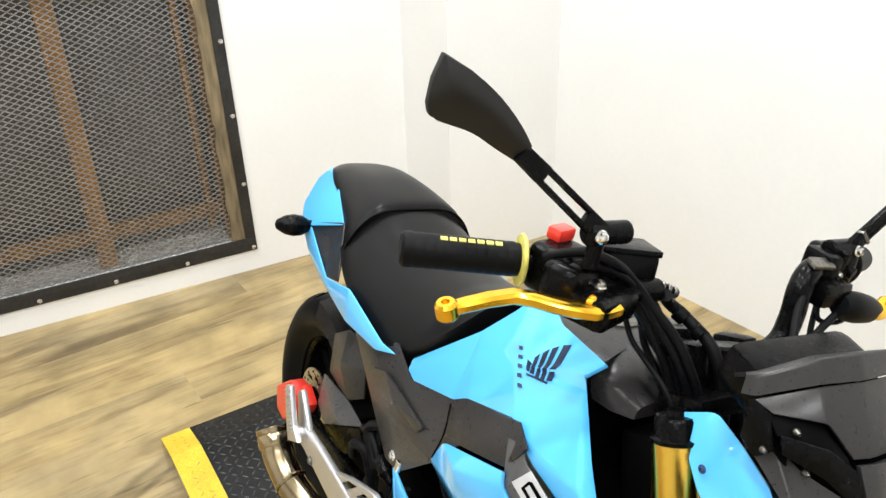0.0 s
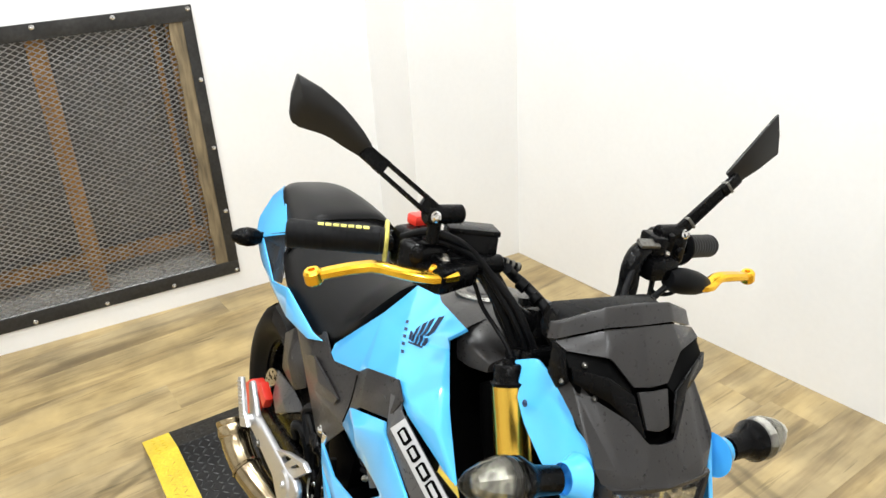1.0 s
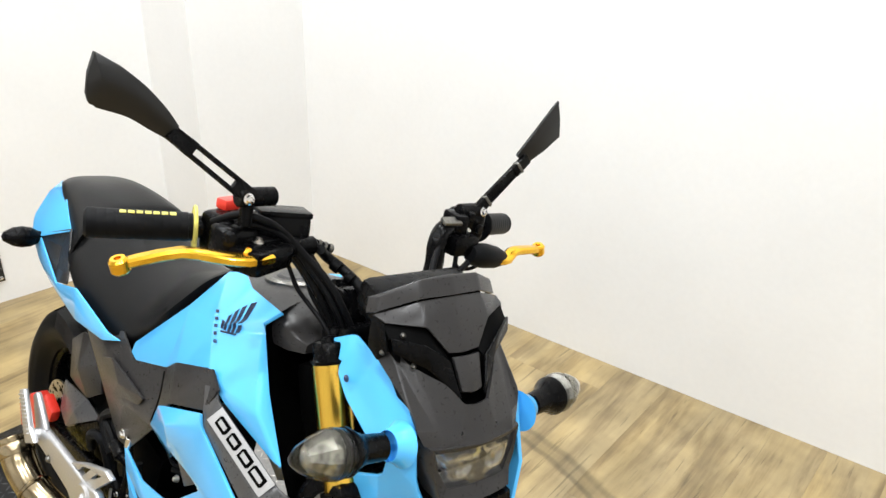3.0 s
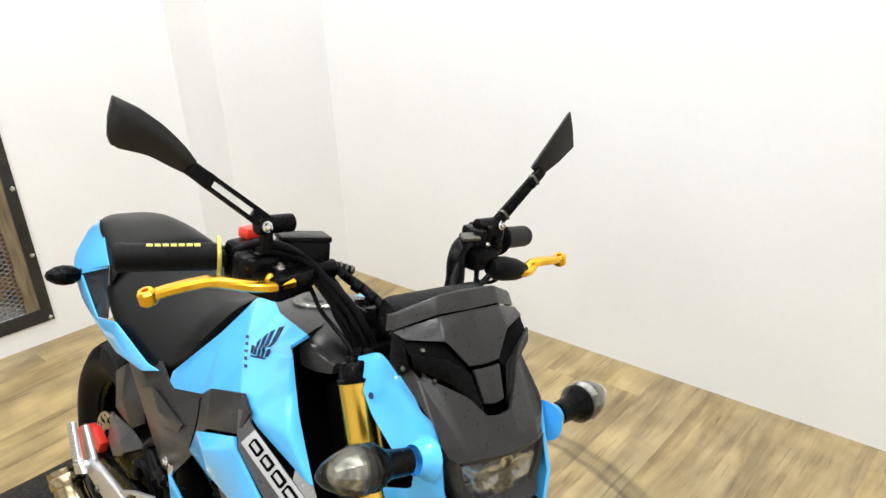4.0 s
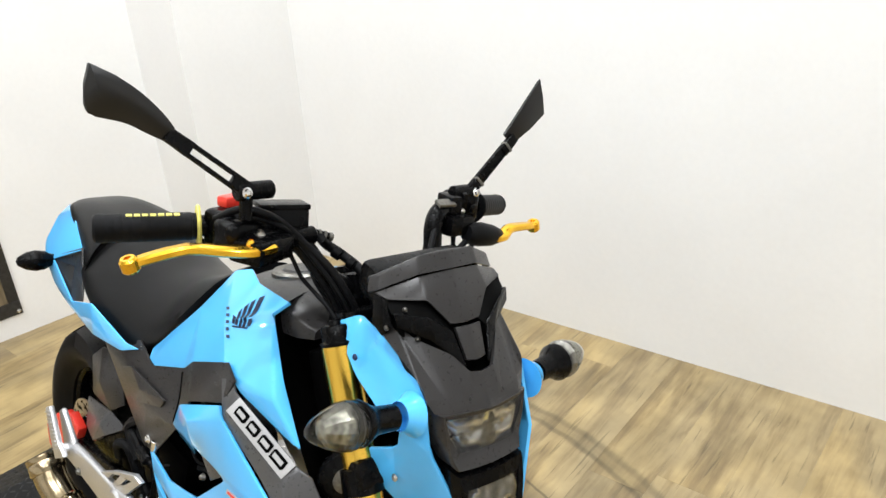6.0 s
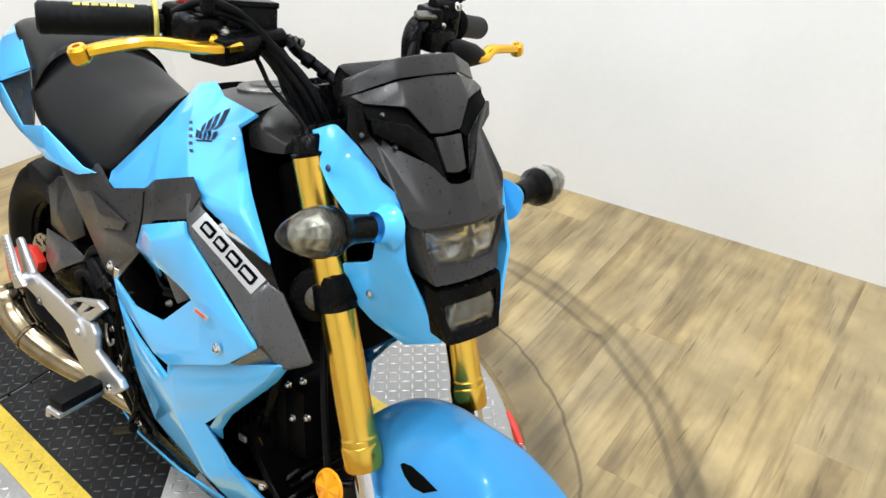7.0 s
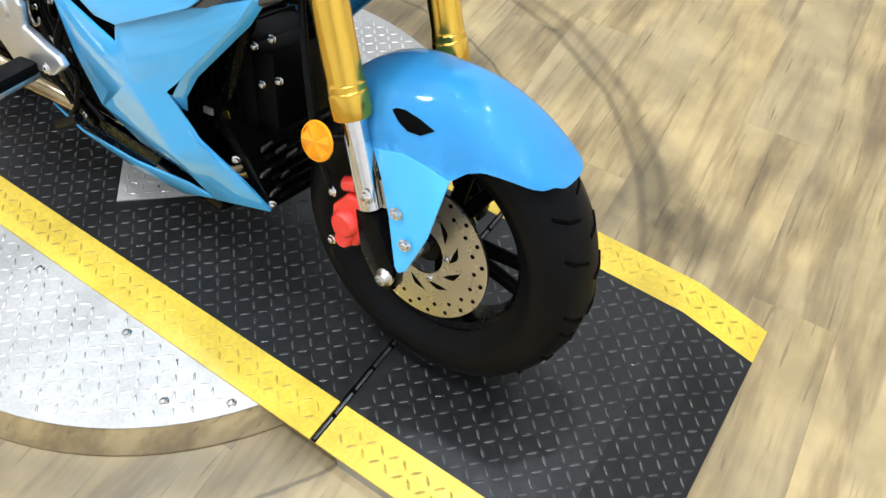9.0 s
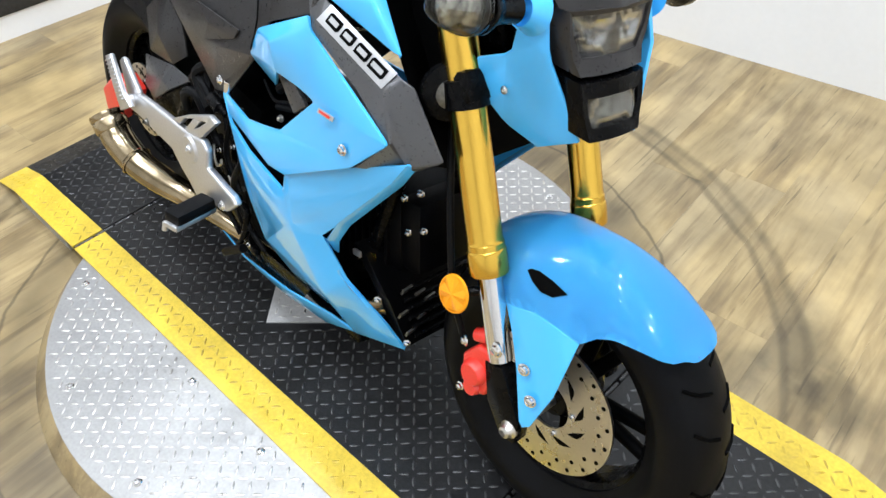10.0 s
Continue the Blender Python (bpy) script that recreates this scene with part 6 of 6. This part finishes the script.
part("wire", tube([(0.29, 0.16, 0.93), (0.305, 0.145, 0.895), (0.315, 0.165, 0.89), (0.318, 0.19, 0.90)], 0.003, 6), RUBBER, ls)


def mirror(base, tip_pts, inner, s, name):
    """A blade-shaped folding mirror on a slotted arm."""
    mr = new(name)
    mr.parent = bike
    tagged(mr, "black blade shaped mirror on a slotted arm")
    base, knee = Vector(base), Vector(inner)
    ax = Vector((0.0, s, 0.0))
    part("pivot", rod(base - ax * 0.014, base + ax * 0.034, 0.0112), BLACK, mr)
    part("mount", rod(base + Vector((0, 0, -0.034)), base + Vector((0, 0, -0.006)), 0.008), BLACK, mr)
    d = (knee - base).normalized()
    side = d.cross(Vector((1, 0, 0.2))).normalized()
    for k in (-1, 1):
        part("arm_rail", prism([base + side * (0.0072 * k + 0.0022), base + side * (0.0072 * k - 0.0022), knee + side * (0.0062 * k - 0.0020), knee + side * (0.0062 * k + 0.0020)], (0.007, 0, 0.002), 0.001), BLACK, mr)
    for a, b in ((0.0, 0.22), (0.72, 1.0)):
        p, q = base + (knee - base) * a, base + (knee - base) * b
        part("arm_block", prism([p + side * 0.0092, p - side * 0.0092, q - side * 0.0080, q + side * 0.0080], (0.0085, 0, 0.002), 0.002), BLACK, mr)
    thin = 1.0 if s == 1 else 0.4
    bm = prism([Vector(p) for p in tip_pts], (-0.008 * thin, 0, 0.002 * thin), 0.0022 * thin)
    if s == 1:
        # a smooth shell with one crease near the outer edge
        ends = [Vector(p) for p in tip_pts]
        upper, lower = smooth_line([ends[k] for k in (0, 12, 11, 10, 9)], 3), smooth_line([ends[k] for k in (4, 5, 6, 7)], 4)
        lift = Vector((0.010, -0.002, 0.003))
        cover = bmesh.new()
        grid = []
        for k, (p, q) in enumerate(zip(upper, lower)):
            f = k / (len(upper) - 1)
            grid.append([cover.verts.new(p.lerp(q, g / 8) + Vector((0.0005, 0, 0)) + lift * math.sin(math.pi * g / 8) * (1 - 0.75 * f)) for g in range(9)])
        for r0, r1 in zip(grid, grid[1:]):
            for k in range(8):
                cover.faces.new((r0[k], r0[k + 1], r1[k + 1], r1[k]))
        rim = [cover.verts.new(ends[0].lerp(ends[4], g / 8) + (ends[2] - ends[0].lerp(ends[4], 0.55)) * math.sin(math.pi * g / 8) ** 0.8) for g in range(1, 8)]
        rim = [grid[0][0]] + rim + [grid[0][8]]
        for k in range(8):
            cover.faces.new([w for i, w in enumerate((rim[k], rim[k + 1], grid[0][k + 1], grid[0][k])) if w not in (rim[k], rim[k + 1], grid[0][k + 1], grid[0][k])[:i]])
        bmesh.ops.recalc_face_normals(cover, faces=cover.faces)
        part("blade_cover", cover, MIRRORSHELL, mr, angle=30)
    else:
        part("arm_core", prism([base + side * 0.006, base - side * 0.006, knee - side * 0.006, knee + side * 0.006], (0.006, 0, 0.001), 0.001), BLACK, mr)
        for f in (0.16, 0.80):
            p = base.lerp(knee, f)
            part("arm_ring", prism([p + side * 0.0096, p - side * 0.0096, p + d * 0.004 - side * 0.0096, p + d * 0.004 + side * 0.0096], (0.0095, 0, 0.002), 0.0006), DIMSTEEL, mr)
    part("blade", bm, MIRRORSHELL, mr, "matte black mirror shell")
    gl = prism([Vector(p) * 0.94 + sum((Vector(q) for q in tip_pts), Vector()) / len(tip_pts) * 0.06 + Vector((-0.0105 * thin, 0, 0.003 * thin)) for p in tip_pts], (-0.001 * thin, 0, 0))
    part("mirror_glass", gl, CHROME, mr, "mirror glass")
    bolt("bolt", mr, base - ax * 0.006 + Vector((0.012, 0, 0.001)), (1, 0, 0.3), 0.005)
    return mr


mirror((0.274, -0.188, 0.997), [(0.214, -0.340, 1.131), (0.205, -0.342, 1.108), (0.201, -0.341, 1.086), (0.201, -0.338, 1.077), (0.208, -0.327, 1.074), (0.222, -0.307, 1.070), (0.235, -0.288, 1.060), (0.247, -0.267, 1.050), (0.252, -0.264, 1.060), (0.253, -0.267, 1.070), (0.249, -0.279, 1.086), (0.240, -0.297, 1.105), (0.228, -0.317, 1.120)], (0.245, -0.274, 1.062), 1, "mirror")
mirror((0.282, 0.190, 0.967), [(0.293, 0.317, 1.138), (0.296, 0.327, 1.110), (0.297, 0.334, 1.084), (0.293, 0.308, 1.060), (0.289, 0.276, 1.038), (0.288, 0.264, 1.043), (0.288, 0.252, 1.051), (0.290, 0.284, 1.093)], (0.289, 0.270, 1.048), -1, "mirror")

# cables in front of the tank
for pts, r in ((((0.225, -0.200, 0.952), (0.256, -0.185, 0.970), (0.273, -0.160, 0.966), (0.271, -0.130, 0.948), (0.284, -0.105, 0.922), (0.307, -0.085, 0.897), (0.327, -0.070, 0.866), (0.338, -0.055, 0.828), (0.340, -0.050, 0.770)), 0.0050),
               (((0.236, -0.196, 0.946), (0.262, -0.175, 0.960), (0.272, -0.145, 0.952), (0.276, -0.115, 0.930), (0.294, -0.096, 0.902), (0.316, -0.080, 0.872), (0.330, -0.066, 0.836), (0.336, -0.060, 0.780)), 0.0044),
               (((0.258, -0.135, 0.944), (0.270, -0.112, 0.926), (0.282, -0.098, 0.898), (0.298, -0.085, 0.870), (0.312, -0.072, 0.838), (0.330, -0.062, 0.790)), 0.0044),
               (((0.276, -0.078, 0.926), (0.268, -0.060, 0.912), (0.283, -0.045, 0.900), (0.315, -0.035, 0.883), (0.338, -0.030, 0.850), (0.353, -0.030, 0.808), (0.356, -0.035, 0.750)), 0.0068),
               (((0.250, -0.115, 0.916), (0.258, -0.106, 0.895), (0.270, -0.100, 0.874), (0.295, -0.095, 0.859), (0.320, -0.090, 0.844), (0.336, -0.085, 0.822), (0.345, -0.080, 0.780)), 0.0030),
               (((0.250, -0.090, 0.916), (0.252, -0.080, 0.898), (0.262, -0.071, 0.862), (0.286, -0.065, 0.838), (0.308, -0.060, 0.805), (0.320, -0.055, 0.760)), 0.0040),
               (((0.262, -0.120, 0.932), (0.274, -0.100, 0.910), (0.290, -0.084, 0.886), (0.310, -0.070, 0.852), (0.322, -0.060, 0.812), (0.328, -0.055, 0.760)), 0.0036),
               (((0.300, 0.110, 0.930), (0.318, 0.085, 0.905), (0.345, 0.055, 0.862), (0.345, 0.030, 0.790)), 0.0045)):
    part("cable", tube(pts, r, 10), RUBBER, bike)
for p, q, r in (((0.276, -0.056, 0.9065), (0.286, -0.050, 0.901), 0.0086), ((0.296, -0.046, 0.8955), (0.305, -0.042, 0.891), 0.0084)):
    part("hose_collar", rod(p, q, r, n=14), DARK, bike)
part("ignition_barrel", lathe([(0, 0), (0.016, 0), (0.017, 0.004), (0.0145, 0.018), (0.006, 0.019), (0, 0.016)], Matrix.Translation((0.262, -0.018, 0.856)) @ frame_of((0, 0, 0), (-0.35, 0, 1)), 20), BLACK, bike)


# decal and wing mark
def onto(p, a, b, c, lift):
    """The point p dropped on the plane a, b, c and lifted off it, outwards to the right flank."""
    a, b, c = Vector(a), Vector(b), Vector(c)
    n = (b - a).cross(c - a).normalized()
    n = n if n.y < 0 else -n
    p = Vector(p)
    return p - n * (p - a).dot(n) + n * lift, n


DEC = (GROMP[2], GROMP[3], GROMP[14])
mid, nn = onto((0.312, -0.18, 0.688), *DEC, 0.0035)
u = (Vector(GROMP[3]) - Vector(GROMP[2])).normalized()
v = nn.cross(u)
decal = part("model_decal", prism([mid + u * a + v * b for a, b in ((-0.064, -0.0135), (0.060, -0.0135), (0.064, 0.0125), (-0.060, 0.0125))], nn * 0.0008, 0.0003), SILVERDECAL, right_cover, "silver decal with four black outlined blocks")
for c, w in ((-0.041, 0.0115), (-0.0145, 0.0105), (0.0125, 0.0115), (0.0405, 0.0135)):
    bm = prism([mid + u * (c + x) + v * y + nn * 0.001 for x, y in ((-w, -0.0072), (w - 0.003, -0.0072), (w, -0.0042), (w, 0.0072), (-w + 0.003, 0.0072), (-w, 0.0042))], nn * 0.0005)
    part("block_mark", bm, INK, decal)
    part("block_core", prism([mid + u * (c + x) + v * y + nn * 0.0017 for x, y in ((0.0035 - w, -0.0030), (w - 0.0045, -0.0030), (w - 0.0045, 0.0030), (0.0035 - w, 0.0030))], nn * 0.0004), SILVERDECAL, decal)

PL = (TANK[5], TANK[6], TANK[19])
tank_tree = bvhtree.BVHTree.FromPolygons([v.co for v in right_tank.data.vertices], [tuple(p.vertices) for p in right_tank.data.polygons])


def on_tank(p, lift):
    q, nrm = onto(p, *PL, 0.03)
    found = tank_tree.ray_cast(q, -nrm)
    return (found[0] if found[0] else q - nrm * 0.027) + nrm * lift


WING = [[(0.2040, -0.1369, 0.7881), (0.2109, -0.1348, 0.7915), (0.1928, -0.1045, 0.8254), (0.1843, -0.1081, 0.8201)],
        [(0.1956, -0.1382, 0.7854), (0.2012, -0.1376, 0.7869), (0.1800, -0.1102, 0.8170), (0.1750, -0.1143, 0.8115)],
        [(0.1872, -0.1389, 0.7836), (0.1928, -0.1382, 0.7851), (0.1726, -0.1160, 0.8092), (0.1693, -0.1210, 0.8028)],
        [(0.1771, -0.1387, 0.7825), (0.1837, -0.1385, 0.7836), (0.1669, -0.1227, 0.8004), (0.1655, -0.1273, 0.7948)],
        [(0.1697, -0.1386, 0.7818), (0.1753, -0.1385, 0.7825), (0.1688, -0.1321, 0.7894), (0.1587, -0.1312, 0.7892)],
        [(0.1754, -0.1415, 0.7789), (0.1730, -0.1403, 0.7801), (0.2077, -0.1367, 0.7888), (0.2081, -0.1384, 0.7868)]]
for quad in WING:
    a, b, c, d = [Vector(p) for p in quad]
    bm = bmesh.new()
    rows = []
    for k in range(11):
        f = k / 10
        rows.append([bm.verts.new(on_tank(a.lerp(d, f).lerp(b.lerp(c, f), g), 0.0009)) for g in (0, 0.5, 1)])
    for r0, r1 in zip(rows, rows[1:]):
        for k in (0, 1):
            bm.faces.new((r0[k], r0[k + 1], r1[k + 1], r1[k]))
    bmesh.ops.solidify(bm, geom=bm.faces, thickness=0.0004)
    part("wing_mark", bm, NAVY, right_tank, "dark blue feather shape")
for k in range(5):
    p = Vector((0.1330, -0.1262, 0.7915)).lerp(Vector((0.1720, -0.1495, 0.7685)), k / 4)
    pts = [on_tank(p + q, 0.0008) for q in (Vector((0, 0, 0)), Vector((0.0065, 0.001, 0.002)), Vector((0.0105, -0.0015, 0.0)), Vector((0.004, -0.0028, -0.002)))]
    part("small_mark", prism(pts, onto(p, *PL, 0)[1] * 0.0005), NAVY, right_tank)



scrap = thing("paper_scrap", "torn crumpled off-white paper scrap on the floor by the wall", "paper", (0.787, 1.554, 0.0))
bm = bmesh.new()
rim = [bm.verts.new((x, y, 0.001 + 0.004 * (k % 2))) for k, (x, y) in enumerate([(-0.029, -0.006), (-0.012, 0.02), (0.027, 0.014), (0.018, -0.009), (-0.006, -0.021)])]
peak = bm.verts.new((0.002, -0.001, 0.007))
for k in range(5):
    bm.faces.new((rim[k], rim[(k + 1) % 5], peak))
bmesh.ops.recalc_face_normals(bm, faces=bm.faces)
bmesh.ops.solidify(bm, geom=bm.faces, thickness=0.0006)
part("sheet", bm, PAPER, scrap, angle=8)


# ---- floor planks ----
def plank_mesh(width, length):
    bm = box((width - 0.0002, length - 0.0002, 0.004), pose(0, 0, -0.002), 0.0001, 1)
    finish(bm)
    me = bpy.data.meshes.new("plank")
    bm.to_mesh(me)
    bm.free()
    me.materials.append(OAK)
    return me


def planks():
    """Planks laid askew to the west wall, nearly square to the north one."""
    w, length, turn = 0.152, 1.22, radians(7.0)
    skew = math.atan(SLOPE) - turn
    lay = Matrix.Rotation(turn, 4, "Z")
    reach = 1.4627 * math.cos(math.atan(SLOPE)) / math.cos(skew)
    full = plank_mesh(w, length)
    rng = random.Random(5)
    for i in range(0, 48):
        u = LEFT - 0.586 + (i + 0.5) * w
        if u > FAR + 0.4:
            break
        off = rng.uniform(0, length)
        low, high = (BACK - u * math.sin(turn)) / math.cos(turn) - 0.05, reach + math.tan(skew) * u + 0.05
        for j in range(-6, 4):
            a, b = j * length + off - length / 2, j * length + off + length / 2
            if a > high - 0.02 or b < low + 0.02:
                continue
            c, d = max(a, low), min(b, high)
            ends = [lay @ Vector((u, v, 0)) for v in (c, d)]
            if max(e.x for e in ends) < LEFT - 0.05 or min(e.x for e in ends) > FAR + 0.05:
                continue
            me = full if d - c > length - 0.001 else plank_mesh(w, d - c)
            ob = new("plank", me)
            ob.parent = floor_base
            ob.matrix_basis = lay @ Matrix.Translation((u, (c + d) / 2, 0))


planks()
